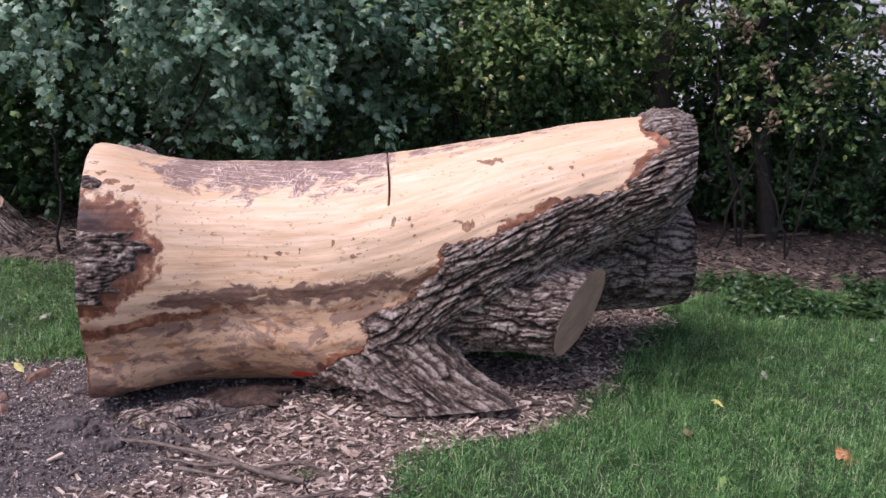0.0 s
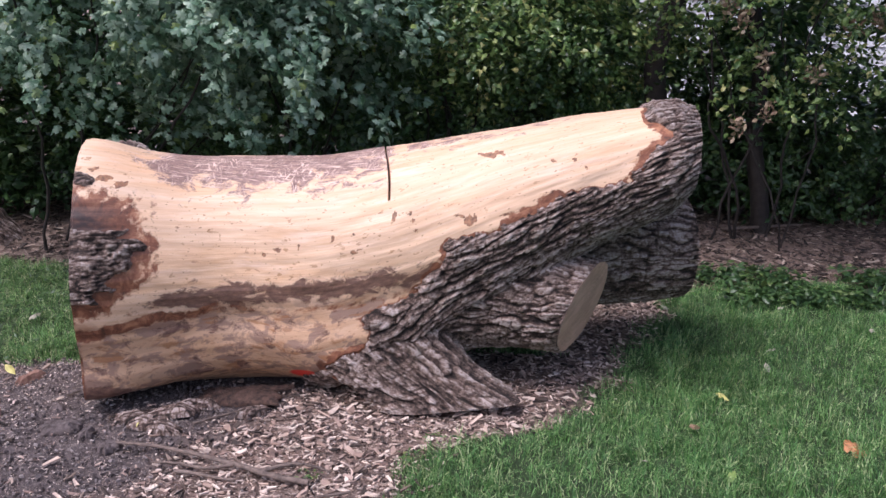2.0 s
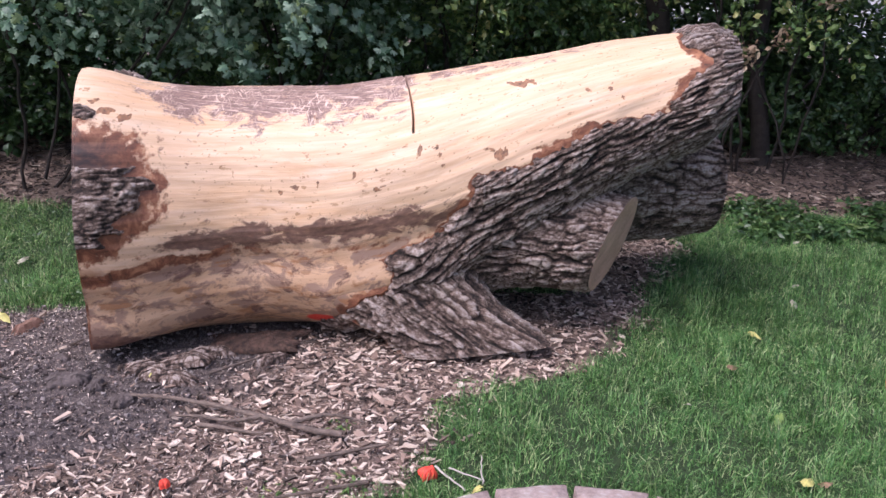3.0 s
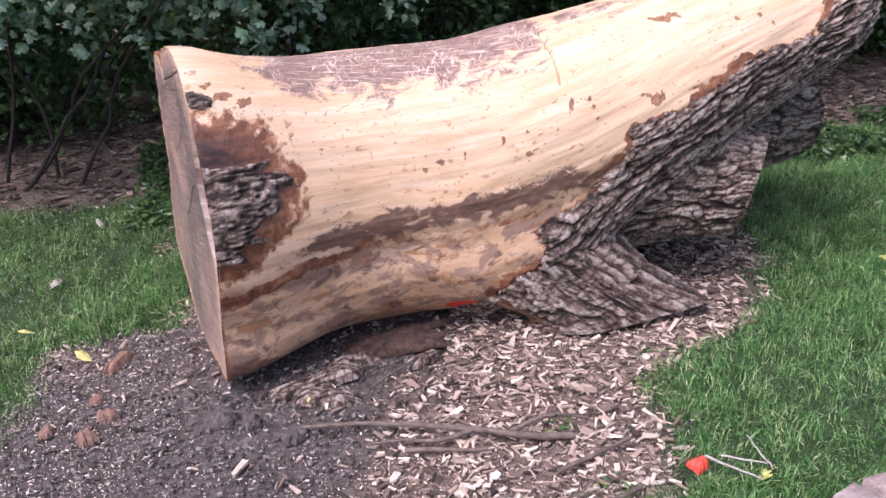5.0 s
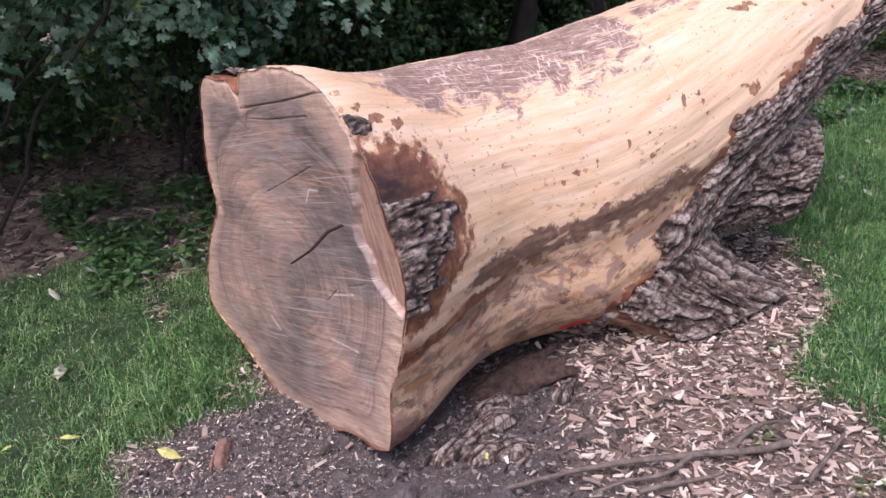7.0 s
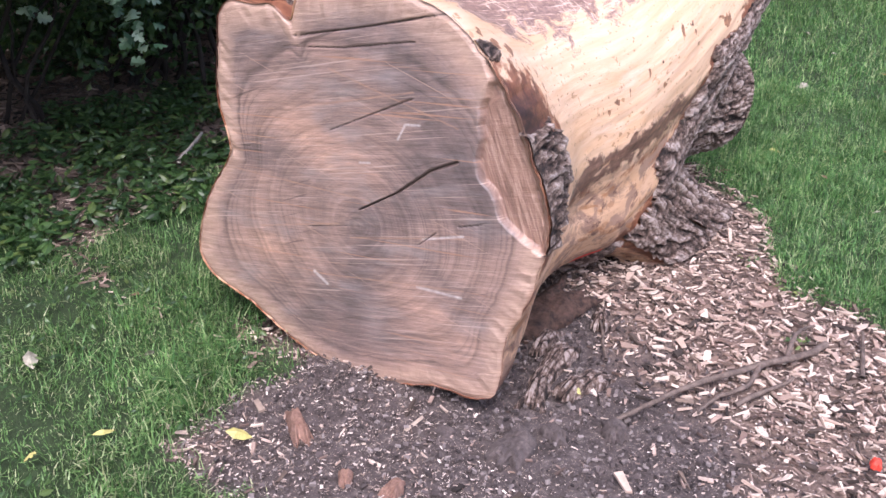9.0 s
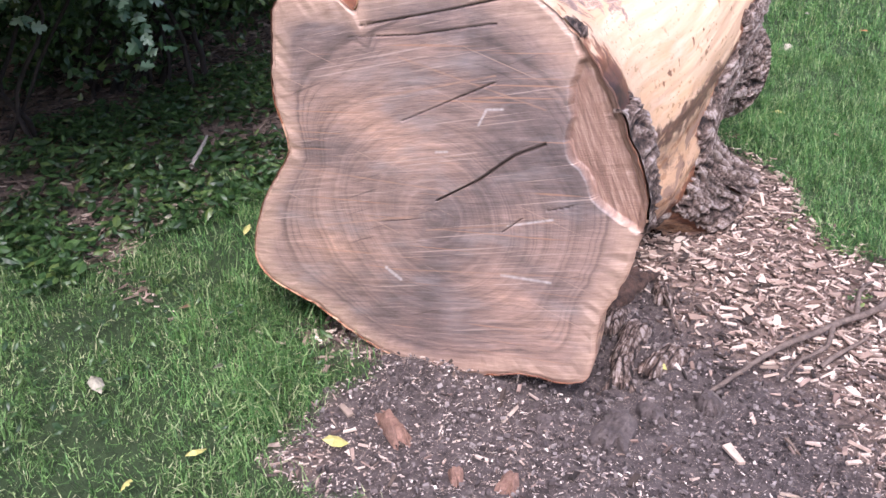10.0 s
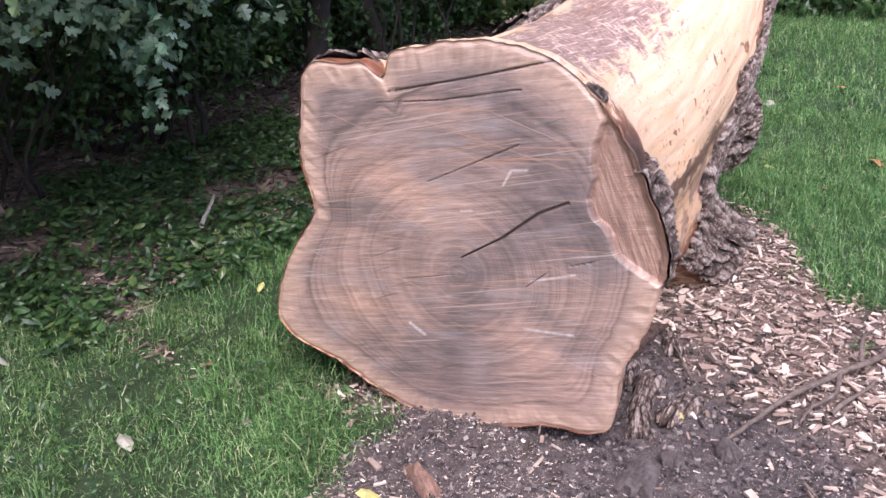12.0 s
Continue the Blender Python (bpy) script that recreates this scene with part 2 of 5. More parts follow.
def end_grain_material():
    m, nt, b = material("sawn_end_grain", 0.42)
    b.inputs["Specular IOR Level"].default_value = 0.85
    uv = coords(nt, (1, 1, 1), "UV")
    ring, edge = attribute(nt, "ring"), attribute(nt, "edge")
    wob = calc(nt, "ADD", ring, calc(nt, "MULTIPLY", noise_tex(nt, uv, 4, 4), 0.05))
    broad = noise_tex(nt, vector(nt, calc(nt, "MULTIPLY", wob, 9.0)), 1.0, 3, 0.6)
    rings = noise_tex(nt, vector(nt, calc(nt, "MULTIPLY", wob, 34.0)), 1.0, 3, 0.7)
    patch = noise_tex(nt, uv, 2.6, 6, 0.62, 0.3)
    heart = ramp(nt, patch, (0.30, (0.105, 0.080, 0.077)), (0.44, (0.20, 0.143, 0.127)), (0.56, (0.32, 0.213, 0.175)), (0.70, (0.45, 0.282, 0.212)))
    fine = noise_tex(nt, turned(nt, uv, -9, (4, 46, 1)), 2.2, 7, 0.78, 0.6)
    heart = mix(nt, 0.9, heart, mix(nt, 1.0, heart, ramp(nt, fine, (0.3, 0.55), (0.5, 1.0), (0.7, 1.55)), "MULTIPLY"))
    thread = noise_tex(nt, turned(nt, uv, -11, (2.5, 190, 1)), 1.4, 4, 0.7, 0.5)
    heart = mix(nt, 0.6, heart, mix(nt, 1.0, heart, ramp(nt, thread, (0.35, 0.8), (0.5, 1.0), (0.68, 1.3)), "MULTIPLY"))
    heart = mix(nt, 0.7, heart, mix(nt, 1.0, heart, ramp(nt, broad, (0.3, 0.62), (0.5, 1.0), (0.7, 1.25)), "MULTIPLY"))
    vis = ramp(nt, noise_tex(nt, uv, 5, 4), (0.36, 0.25), (0.60, 0.85))
    heart = mix(nt, vis, heart, mix(nt, 1.0, heart, ramp(nt, rings, (0.36, 0.55), (0.5, 1.0), (0.66, 1.3)), "MULTIPLY"))
    # grey streaks that paint the sky's sheen onto the sawn wood
    painted_sheen = ramp(nt, noise_tex(nt, turned(nt, uv, -10, (3, 9, 1)), 1.5, 5, 0.65, 0.3), (0.52, 0.0), (0.74, 0.42))
    heart = mix(nt, painted_sheen, heart, (0.40, 0.36, 0.355))
    # scratches left by the saw, in several directions
    s1 = ramp(nt, noise_tex(nt, turned(nt, uv, -14, (0.8, 62, 1)), 2.6, 3, 0.5, 0.1), (0.625, 0.0), (0.665, 1.0))
    heart = mix(nt, calc(nt, "MULTIPLY", s1, 0.55), heart, (0.60, 0.45, 0.38))
    s2 = ramp(nt, noise_tex(nt, turned(nt, uv, -5, (0.8, 48, 1)), 2.3, 3, 0.5, 0.1), (0.64, 0.0), (0.68, 1.0))
    heart = mix(nt, calc(nt, "MULTIPLY", s2, 0.6), heart, (0.47, 0.25, 0.155))
    s4 = ramp(nt, noise_tex(nt, turned(nt, uv, 18, (0.9, 60, 1)), 2.2, 3, 0.5, 0.1), (0.66, 0.0), (0.69, 1.0))
    heart = mix(nt, calc(nt, "MULTIPLY", s4, 0.5), heart, (0.56, 0.38, 0.29))
    s3 = ramp(nt, noise_tex(nt, turned(nt, uv, -24, (3, 60, 1)), 1.3, 3, 0.5), (0.68, 0.0), (0.72, 1.0))
    heart = mix(nt, calc(nt, "MULTIPLY", s3, 0.6), heart, (0.07, 0.045, 0.04))
    heart = mix(nt, calc(nt, "MULTIPLY", attribute(nt, "score"), 0.7), heart, (0.50, 0.29, 0.19))
    heart = mix(nt, calc(nt, "MULTIPLY", attribute(nt, "scrape"), 0.85), heart, (0.70, 0.65, 0.63))
    # pale sapwood towards the rim
    sapn = calc(nt, "ADD", edge, calc(nt, "MULTIPLY", calc(nt, "SUBTRACT", noise_tex(nt, uv, 5, 4), 0.5), 0.16))
    sap = ramp(nt, sapn, (0.86, 0.0), (0.91, 0.55), (0.98, 0.9))
    sapc = ramp(nt, fine, (0.3, (0.33, 0.20, 0.145)), (0.7, (0.66, 0.46, 0.35)))
    col = mix(nt, sap, heart, sapc)
    fibre = noise_tex(nt, turned(nt, uv, -22, (60, 5, 1)), 1.6, 5, 0.7, 0.3)
    col = mix(nt, calc(nt, "MULTIPLY", attribute(nt, "torn"), 0.85), col, ramp(nt, fibre, (0.3, (0.13, 0.065, 0.045)), (0.5, (0.30, 0.165, 0.115)), (0.7, (0.56, 0.38, 0.29))))
    col = mix(nt, attribute(nt, "crack"), col, (0.055, 0.035, 0.028))
    put(nt, b.inputs["Base Color"], col)
    put(nt, b.inputs["Roughness"], ramp(nt, fine, (0.35, 0.52), (0.65, 0.30)))
    relief(nt, b, calc(nt, "ADD", calc(nt, "ADD", fine, calc(nt, "MULTIPLY", thread, 0.5)), calc(nt, "MULTIPLY", fibre, attribute(nt, "torn"))), 0.5, 0.005)
    return m


def ground_material():
    m, nt, b = material("earth", 0.95)
    o = coords(nt)
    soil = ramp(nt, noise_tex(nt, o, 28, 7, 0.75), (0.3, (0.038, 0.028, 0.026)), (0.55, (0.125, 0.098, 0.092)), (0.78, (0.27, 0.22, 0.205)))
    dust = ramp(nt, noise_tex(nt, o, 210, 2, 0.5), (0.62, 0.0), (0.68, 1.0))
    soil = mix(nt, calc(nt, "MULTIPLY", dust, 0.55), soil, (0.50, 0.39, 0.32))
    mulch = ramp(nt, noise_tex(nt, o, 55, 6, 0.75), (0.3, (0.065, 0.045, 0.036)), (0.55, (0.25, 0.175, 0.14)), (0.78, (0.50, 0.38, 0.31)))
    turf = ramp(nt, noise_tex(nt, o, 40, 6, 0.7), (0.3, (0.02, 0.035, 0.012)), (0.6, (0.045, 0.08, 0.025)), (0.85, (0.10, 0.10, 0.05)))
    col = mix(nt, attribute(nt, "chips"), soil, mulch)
    col = mix(nt, attribute(nt, "turf"), col, turf)
    put(nt, b.inputs["Base Color"], col)
    relief(nt, b, noise_tex(nt, o, 90, 7, 0.75), 0.8, 0.02)
    return m


def varied_material(name, rough, scale, *stops, sheen=0.0):
    """A leafy or chippy matter whose pieces differ in colour one from another."""
    m, nt, b = material(name, rough)
    col = ramp(nt, island(nt), *stops)
    col = mix(nt, 0.5, col, mix(nt, 1.0, col, ramp(nt, noise_tex(nt, coords(nt), scale, 4, 0.7), (0.3, 0.45), (0.7, 1.25)), "MULTIPLY"))
    put(nt, b.inputs["Base Color"], col)
    return m, nt, b


def varied_object_material(name, rough, *stops):
    m, nt, b = material(name, rough)
    col = ramp(nt, nt.nodes.new("ShaderNodeObjectInfo").outputs["Random"], *stops)
    grain = ramp(nt, noise_tex(nt, coords(nt, (60, 500, 60)), 1.0, 4, 0.7), (0.3, 0.55), (0.7, 1.25))
    put(nt, b.inputs["Base Color"], mix(nt, 0.6, col, mix(nt, 1.0, col, grain, "MULTIPLY")))
    return m


def leaf_material(name, *stops, gloss=0.6):
    m, nt, b = varied_material(name, 0.38, 3.0, *stops)
    b.inputs["Specular IOR Level"].default_value = gloss
    tr = nt.nodes.new("ShaderNodeBsdfTranslucent")
    src = b.inputs["Base Color"].links[0].from_socket
    nt.links.new(src, tr.inputs["Color"])
    ms = nt.nodes.new("ShaderNodeMixShader")
    ms.inputs[0].default_value = 0.3
    nt.links.new(b.outputs[0], ms.inputs[1])
    nt.links.new(tr.outputs[0], ms.inputs[2])
    nt.links.new(ms.outputs[0], nt.nodes["Material Output"].inputs["Surface"])
    return m


def rough_material(name, rough, scale, *stops, bump=0.5):
    m, nt, b = material(name, rough)
    n = noise_tex(nt, coords(nt), scale, 7, 0.7)
    col = ramp(nt, n, *stops)
    col = mix(nt, 0.4, col, mix(nt, 1.0, col, ramp(nt, noise_tex(nt, coords(nt), scale * 7, 4, 0.7), (0.3, 0.5), (0.7, 1.3)), "MULTIPLY"))
    put(nt, b.inputs["Base Color"], col)
    relief(nt, b, noise_tex(nt, coords(nt), scale * 4, 6, 0.7), bump, 0.01)
    return m


def ringed_cut_material():
    m, nt, b = material("pale_saw_cut", 0.7)
    uv = coords(nt, (1, 1, 1), "UV")
    wob = calc(nt, "ADD", attribute(nt, "ring"), calc(nt, "MULTIPLY", noise_tex(nt, uv, 7, 4), 0.06))
    rings = calc(nt, "SINE", calc(nt, "MULTIPLY", wob, 70.0))
    col = ramp(nt, noise_tex(nt, uv, 8, 6, 0.7), (0.3, (0.52, 0.29, 0.20)), (0.7, (0.78, 0.47, 0.36)))
    col = mix(nt, calc(nt, "MULTIPLY", ramp(nt, rings, (0.1, 0.0), (0.9, 1.0)), 0.14), col, (0.26, 0.15, 0.10))
    saw = noise_tex(nt, turned(nt, uv, 25, (4, 60, 1)), 2.0, 5, 0.7)
    col = mix(nt, 0.6, col, mix(nt, 1.0, col, ramp(nt, saw, (0.3, 0.6), (0.7, 1.3)), "MULTIPLY"))
    put(nt, b.inputs["Base Color"], col)
    relief(nt, b, saw, 0.3, 0.004)
    return m


WOOD = bare_wood_material()
BARK = bark_material()
ENDGRAIN = end_grain_material()
EARTH = ground_material()
PALE_CUT = ringed_cut_material()
GRASS = leaf_material("lawn_grass", (0.0, (0.036, 0.095, 0.03)), (0.35, (0.095, 0.225, 0.068)), (0.75, (0.20, 0.39, 0.115)), (0.95, (0.45, 0.53, 0.27)), gloss=0.3)
DRY_GRASS = leaf_material("thin_dry_grass", (0.0, (0.045, 0.10, 0.032)), (0.35, (0.13, 0.25, 0.08)), (0.75, (0.23, 0.40, 0.13)), (0.94, (0.52, 0.54, 0.32)), gloss=0.3)
SPLINTER = varied_material("wood_splinters", 0.8, 45, (0.0, (0.10, 0.062, 0.048)), (0.35, (0.36, 0.25, 0.195)), (0.7, (0.56, 0.42, 0.335)), (1.0, (0.78, 0.64, 0.53)))[0]
CHIP = varied_material("wood_chips", 0.85, 60, (0.0, (0.055, 0.037, 0.031)), (0.3, (0.24, 0.16, 0.13)), (0.6, (0.50, 0.37, 0.30)), (1.0, (0.80, 0.66, 0.55)))[0]
LITTER = varied_material("leaf_litter", 0.9, 30, (0.0, (0.022, 0.016, 0.013)), (0.5, (0.085, 0.06, 0.047)), (0.85, (0.22, 0.155, 0.12)), (1.0, (0.50, 0.40, 0.32)))[0]
SAWDUST = varied_material("pale_sawdust", 0.9, 60, (0.0, (0.22, 0.16, 0.13)), (0.5, (0.48, 0.37, 0.31)), (1.0, (0.82, 0.71, 0.62)))[0]
CRUMB = varied_material("soil_crumbs", 0.95, 60, (0.0, (0.045, 0.035, 0.033)), (0.6, (0.14, 0.11, 0.105)), (1.0, (0.34, 0.29, 0.27)))[0]
LEAF_PALE = leaf_material("pale_shrub_leaves", (0.0, (0.06, 0.135, 0.07)), (0.5, (0.20, 0.32, 0.205)), (0.9, (0.40, 0.52, 0.385)), (1.0, (0.34, 0.45, 0.13)))
LEAF_DARK = leaf_material("dark_shrub_leaves", (0.0, (0.025, 0.06, 0.02)), (0.5, (0.05, 0.11, 0.032)), (0.85, (0.085, 0.16, 0.045)), (1.0, (0.15, 0.21, 0.06)))
LEAF_YELLOW = leaf_material("yellowing_leaves", (0.0, (0.045, 0.10, 0.028)), (0.5, (0.12, 0.21, 0.055)), (0.85, (0.25, 0.33, 0.095)), (1.0, (0.42, 0.40, 0.15)))
STEM = rough_material("dark_stem_bark", 0.9, 12, (0.3, (0.012, 0.009, 0.008)), (0.7, (0.045, 0.034, 0.028)))
BRICK = rough_material("weathered_concrete_block", 0.9, 13, (0.3, (0.18, 0.125, 0.11)), (0.5, (0.37, 0.285, 0.26)), (0.7, (0.56, 0.50, 0.47)))
RUST = rough_material("rusty_steel", 0.7, 10, (0.3, (0.03, 0.016, 0.012)), (0.7, (0.10, 0.05, 0.035)))


# ---- ground: one sheet, lawn, chips and bare soil ----
def lawn(x, y):
    """Above 0 where grass grows, in metres from the edge."""
    w = 0.12 * fbm(x * 2.2, y * 2.2, 11, 4)
    edge = curve(y, [(0.0, -4.5), (1.0, -3.5), (1.6, -1.2), (2.0, -0.75), (2.3, -0.55), (2.8, -0.17), (3.3, 0.14), (3.5, 0.5), (4.0, 0.74), (5.4, 1.5), (7, 2.2)])
    right = np.minimum(x - edge, 5.45 + 0.05 * (x - 1.5) - y)
    left = np.minimum(np.minimum(-1.5 - x, y - 3.86), 5.55 - y)
    left = np.maximum(left, np.minimum(-1.95 - 0.18 * (3.8 - y) - x, 5.55 - y))
    behind = np.minimum(np.minimum(y - 4.25, 5.2 - y), np.minimum(x + 1.7, 0.6 - x))
    return np.maximum(np.maximum(right, left), behind) + w


def soil_and_shade(x, y):
    """1 on the trodden dark soil beside the sawn end and under the log, 0 on the chips."""
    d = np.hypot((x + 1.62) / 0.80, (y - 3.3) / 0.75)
    # under the log: bare soil, with the log's shade painted in as dark soil
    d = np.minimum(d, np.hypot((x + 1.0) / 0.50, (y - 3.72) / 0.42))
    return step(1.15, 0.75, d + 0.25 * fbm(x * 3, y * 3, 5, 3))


def height(x, y):
    near = np.exp(-((x / 5) ** 2 + ((y - 3.5) / 4) ** 2))
    z = near * (0.012 * fbm(x * 1.5, y * 1.5, 21, 3) + 0.010 * fbm(x * 9, y * 9, 31, 3) * (1 - step(-0.05, 0.1, lawn(x, y))))
    z += (0.055 + 0.03 * fbm(x * 16, y * 16, 27, 3)) * np.exp(-(((x + 1.56) / 0.13) ** 2 + ((y - 3.74) / 0.2) ** 2))
    return z - 0.012


def axis_lines(lo, hi, fine, far):
    a = np.arange(lo, hi, fine)
    out = np.geomspace(fine * 1.5, far, 46)
    return np.concatenate([lo - out[::-1], a, hi + out])


gx, gy = axis_lines(-2.8, 2.2, 0.022, 600), axis_lines(1.6, 5.6, 0.022, 600)
GX, GY = np.meshgrid(gx, gy, indexing="ij")
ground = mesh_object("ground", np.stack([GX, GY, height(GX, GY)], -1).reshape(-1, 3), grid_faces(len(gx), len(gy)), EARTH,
                     attrs={"turf": step(-0.06, 0.06, lawn(GX, GY)), "chips": 1 - soil_and_shade(GX, GY)})
tagged(ground, "dark soil with wood chips and patches of lawn", "ground", kind="structure")


# ---- the felled log ----
log = thing("felled_log", "thick felled tree log, half peeled, with furrowed dark bark", "log", at=(0, 0, 0))

X0, X1 = -1.455, 1.03


def rim_radius(a):
    """The outline of the big sawn end round its middle; a in degrees, 0 to the path, 90 up."""
    r = 0.515 + 0 * a
    for at, high, wide in ((62, 0.045, 26), (8, 0.025, 14), (131, 0.078, 9), (112, -0.05, 3.0), (172, -0.115, 17), (210, 0.10, 14), (314, 0.09, 10)):
        d = (a - at + 180) % 360 - 180
        r = r + high * np.exp(-(d / wide) ** 2)
    return r + 0.005 * fbm(a / 5, 0 * a, 29, 3)


CY = [(-1.455, 3.80), (-0.9, 3.93), (-0.5, 3.955), (-0.2, 3.965), (0.2, 3.96), (0.6, 3.97), (1.05, 3.99)]
CZ = [(-1.455, 0.50), (-0.9, 0.50), (-0.5, 0.515), (-0.2, 0.585), (0.2, 0.75), (0.6, 0.90), (1.05, 1.045)]
RY = [(-1.455, 0.48), (-0.9, 0.45), (-0.5, 0.455), (-0.2, 0.45), (0.2, 0.425), (0.6, 0.375), (1.05, 0.33)]
RZ = [(-1.455, 0.48), (-0.9, 0.465), (-0.5, 0.465), (-0.2, 0.445), (0.2, 0.355), (0.6, 0.285), (1.05, 0.205)]


def trunk_radius(x, a):
    t = np.radians(a)
    p = 2.25
    deep = 1 + 0.10 * step(0.0, -0.5, np.sin(t)) * step(-1.45, -1.2, x) * step(-0.15, -0.5, x)
    slim = 1 - 0.10 * step(0.0, -0.6, np.cos(t)) * step(-1.45, -1.2, x)
    r = ((np.abs(np.cos(t)) / (curve(x, RY) * slim)) ** p + (np.abs(np.sin(t)) / (curve(x, RZ) * deep)) ** p) ** (-1 / p)
    w = np.exp(-((x - X0) / (0.33 - 0.17 * np.exp(-((a - 95) / 45) ** 2))) ** 2)
    r = r * (1 - w) + rim_radius(a) * w
    sag = (a + 17 + 180) % 360 - 180
    r = r - 0.03 * np.exp(-(sag / 10) ** 2) * step(-1.35, -0.9, x) * step(0.2, -0.2, x)
    return r + 0.006 * fbm(x * 2.5, a / 22, 41, 3) - 0.045 * step(0.90, 1.04, x) ** 2 - 0.065 * np.exp(-((a - 122) / 24) ** 2) * step(-1.4, -0.95, x)


def trunk_place(x, a, lift=0.0):
    t = np.radians(a)
    r = trunk_radius(x, a) + lift
    y, z = curve(x, CY) - r * np.cos(t), curve(x, CZ) + r * np.sin(t)
    skew = -0.16 * step(-0.2, -1.3, x) + 0.10 * step(0.4, 1.0, x)
    return np.stack([x + skew * (y - 3.8), y, z], -1)


def furrows(along, across, seed, plate=(0.15, 0.030)):
    """Bark relief between 0 and 1: long winding ridges parted by furrows, and each ridge's own number."""
    wob = fbm(along * 4.5, across * 7, seed + 50, 2)
    u = along / plate[0] + 0.35 * fbm(along * 8, across * 9, seed + 60, 2)
    v = across / plate[1] + 0.85 * wob
    f1, f2, own = cells(u, v, seed)
    winding = np.abs(perlin(u * 0.55, v * 0.62, seed + 90))
    h = 0.42 * step(0.02, 0.30, f2 - f1) + 0.58 * step(0.0, 0.24, winding)
    cross = np.abs(perlin(along * 24, across * 11, seed + 95))
    h = h * (0.62 + 0.38 * own) * (0.62 + 0.38 * step(0.0, 0.12, cross)) + 0.20 * fbm(along * 30, across * 90, seed + 70, 3)
    return h, own


EDGE = [(-0.1, -0.60), (0.06, -0.58), (0.13, -0.51), (0.17, -0.445), (0.205, -0.41), (0.25, -0.32), (0.28, -0.295), (0.33, -0.30), (0.38, -0.345), (0.415, -0.28), (0.445, -0.19), (0.48, -0.12), (0.55, -0.09),
        (0.61, -0.03), (0.65, 0.005), (0.69, 0.0), (0.725, 0.09), (0.78, 0.24), (0.86, 0.40), (0.91, 0.49), (0.95, 0.67), (1.0, 0.76), (1.06, 0.81), (1.115, 0.88), (1.145, 0.87), (1.165, 0.81), (1.215, 0.82), (1.245, 0.87), (1.265, 0.95), (1.29, 1.05), (1.5, 1.3)]
PATCH = [(0.40, -1.55), (0.455, -1.41), (0.50, -1.30), (0.55, -1.24), (0.60, -1.20), (0.65, -1.165), (0.685, -1.145), (0.72, -1.18), (0.745, -1.25), (0.765, -1.38), (0.80, -1.5)]
SCAR = [(0.38, -1.5), (0.43, -1.30), (0.46, -1.24), (0.50, -1.19), (0.55, -1.15), (0.62, -1.11), (0.72, -1.125), (0.78, -1.165), (0.83, -1.21), (0.87, -1.30), (0.91, -1.40), (0.95, -1.5)]


def across_edge(x, z, keys):
    """Metres past a ragged line that is given as x by height."""
    e = curve(z, keys)
    slope = (curve(z + 0.004, keys) - curve(z - 0.004, keys)) / 0.008
    return (x - e) / np.sqrt(1 + np.minimum(slope**2, 9))


def front_bark(x, z):
    jag = 0.016 * fbm(x * 7, z * 9, 81, 3) + 0.014 * fbm(x * 26, z * 34, 85, 3)
    return across_edge(x, z, EDGE) + jag


def trunk_bark(x, a, p):
    """Above 0 where bark still covers the trunk."""
    px, z = p[..., 0], p[..., 2]
    jag = 0.012 * fbm(px * 9, z * 11, 82, 3) + 0.012 * fbm(px * 20, z * 44, 86, 3)
    front = np.where((a < 113) | (a > 280), front_bark(px, z), -1)
    patch = -across_edge(px, z, PATCH) + jag + 0.02 * np.sin(z * 95 + 3 * fbm(px * 5, z * 5, 83, 2))
    flake = 0.05 * (1 - np.hypot((px + 1.375) / 0.045, (z - 0.925 + 0.25 * (px + 1.375)) / 0.022)) + 0.4 * jag
    patch = np.where((a < 100) | (a > 300), np.maximum(patch, flake), -1)
    back = np.where((a > 100) & (a < 280), (np.minimum(a - 113, 250 - a)) * 0.008, -1) + 2.5 * jag
    back = np.where((a > 113) & (x < -1.40), -1, back)
    return np.maximum(np.maximum(front, patch), back)


# the limbs that grow out of the trunk: axis, half widths and the saw cut's direction
def limb_form(start, end, normal, r0, r1, flat=1.0, square=2.0, facing=None):
    start, end = Vector(start), Vector(end)
    d = (end - start).normalized()
    side = d.cross(Vector((0, 0, 1))).normalized()
    if facing:
        side = Vector(facing) - Vector(facing).dot(d) * d
        side.normalize()
    up = side.cross(d)
    return {"start": np.array(start), "end": np.array(end), "d": np.array(d), "side": np.array(side), "up": np.array(up), "L": (end - start).length,
            "normal": np.array(Vector(normal).normalized()), "r0": r0, "r1": r1, "flat": flat, "square": square}


STUB = limb_form((-0.16, 3.865, 0.43), (0.60, 3.735, 0.39), (0.82, -0.49, -0.26), 0.24, 0.198)
FLARE = limb_form((-0.58, 3.745, 0.405), (0.0, 3.605, 0.016), (0.09, -0.02, -0.99), 0.19, 0.200, 0.78, 4.0, (0.23, -0.945, 0.234))
REAR = limb_form((-0.2, 4.2, 0.52), (1.17, 4.42, 0.50), (1, 0.1, 0.0), 0.36, 0.26)


def limb_distance(P, f):
    rel = P - f["start"]
    s = np.clip(rel @ f["d"], 0, f["L"])
    off = rel - s[..., None] * f["d"]
    along = off @ f["d"]
    q = f["square"]
    rad = (np.abs(off @ f["side"] / f["flat"]) ** q + np.abs(off @ f["up"]) ** q) ** (1 / q)
    return np.hypot(np.maximum(rad - (f["r0"] + (f["r1"] - f["r0"]) * s / f["L"]), 0), along) + np.minimum(rad - f["r0"], 0)


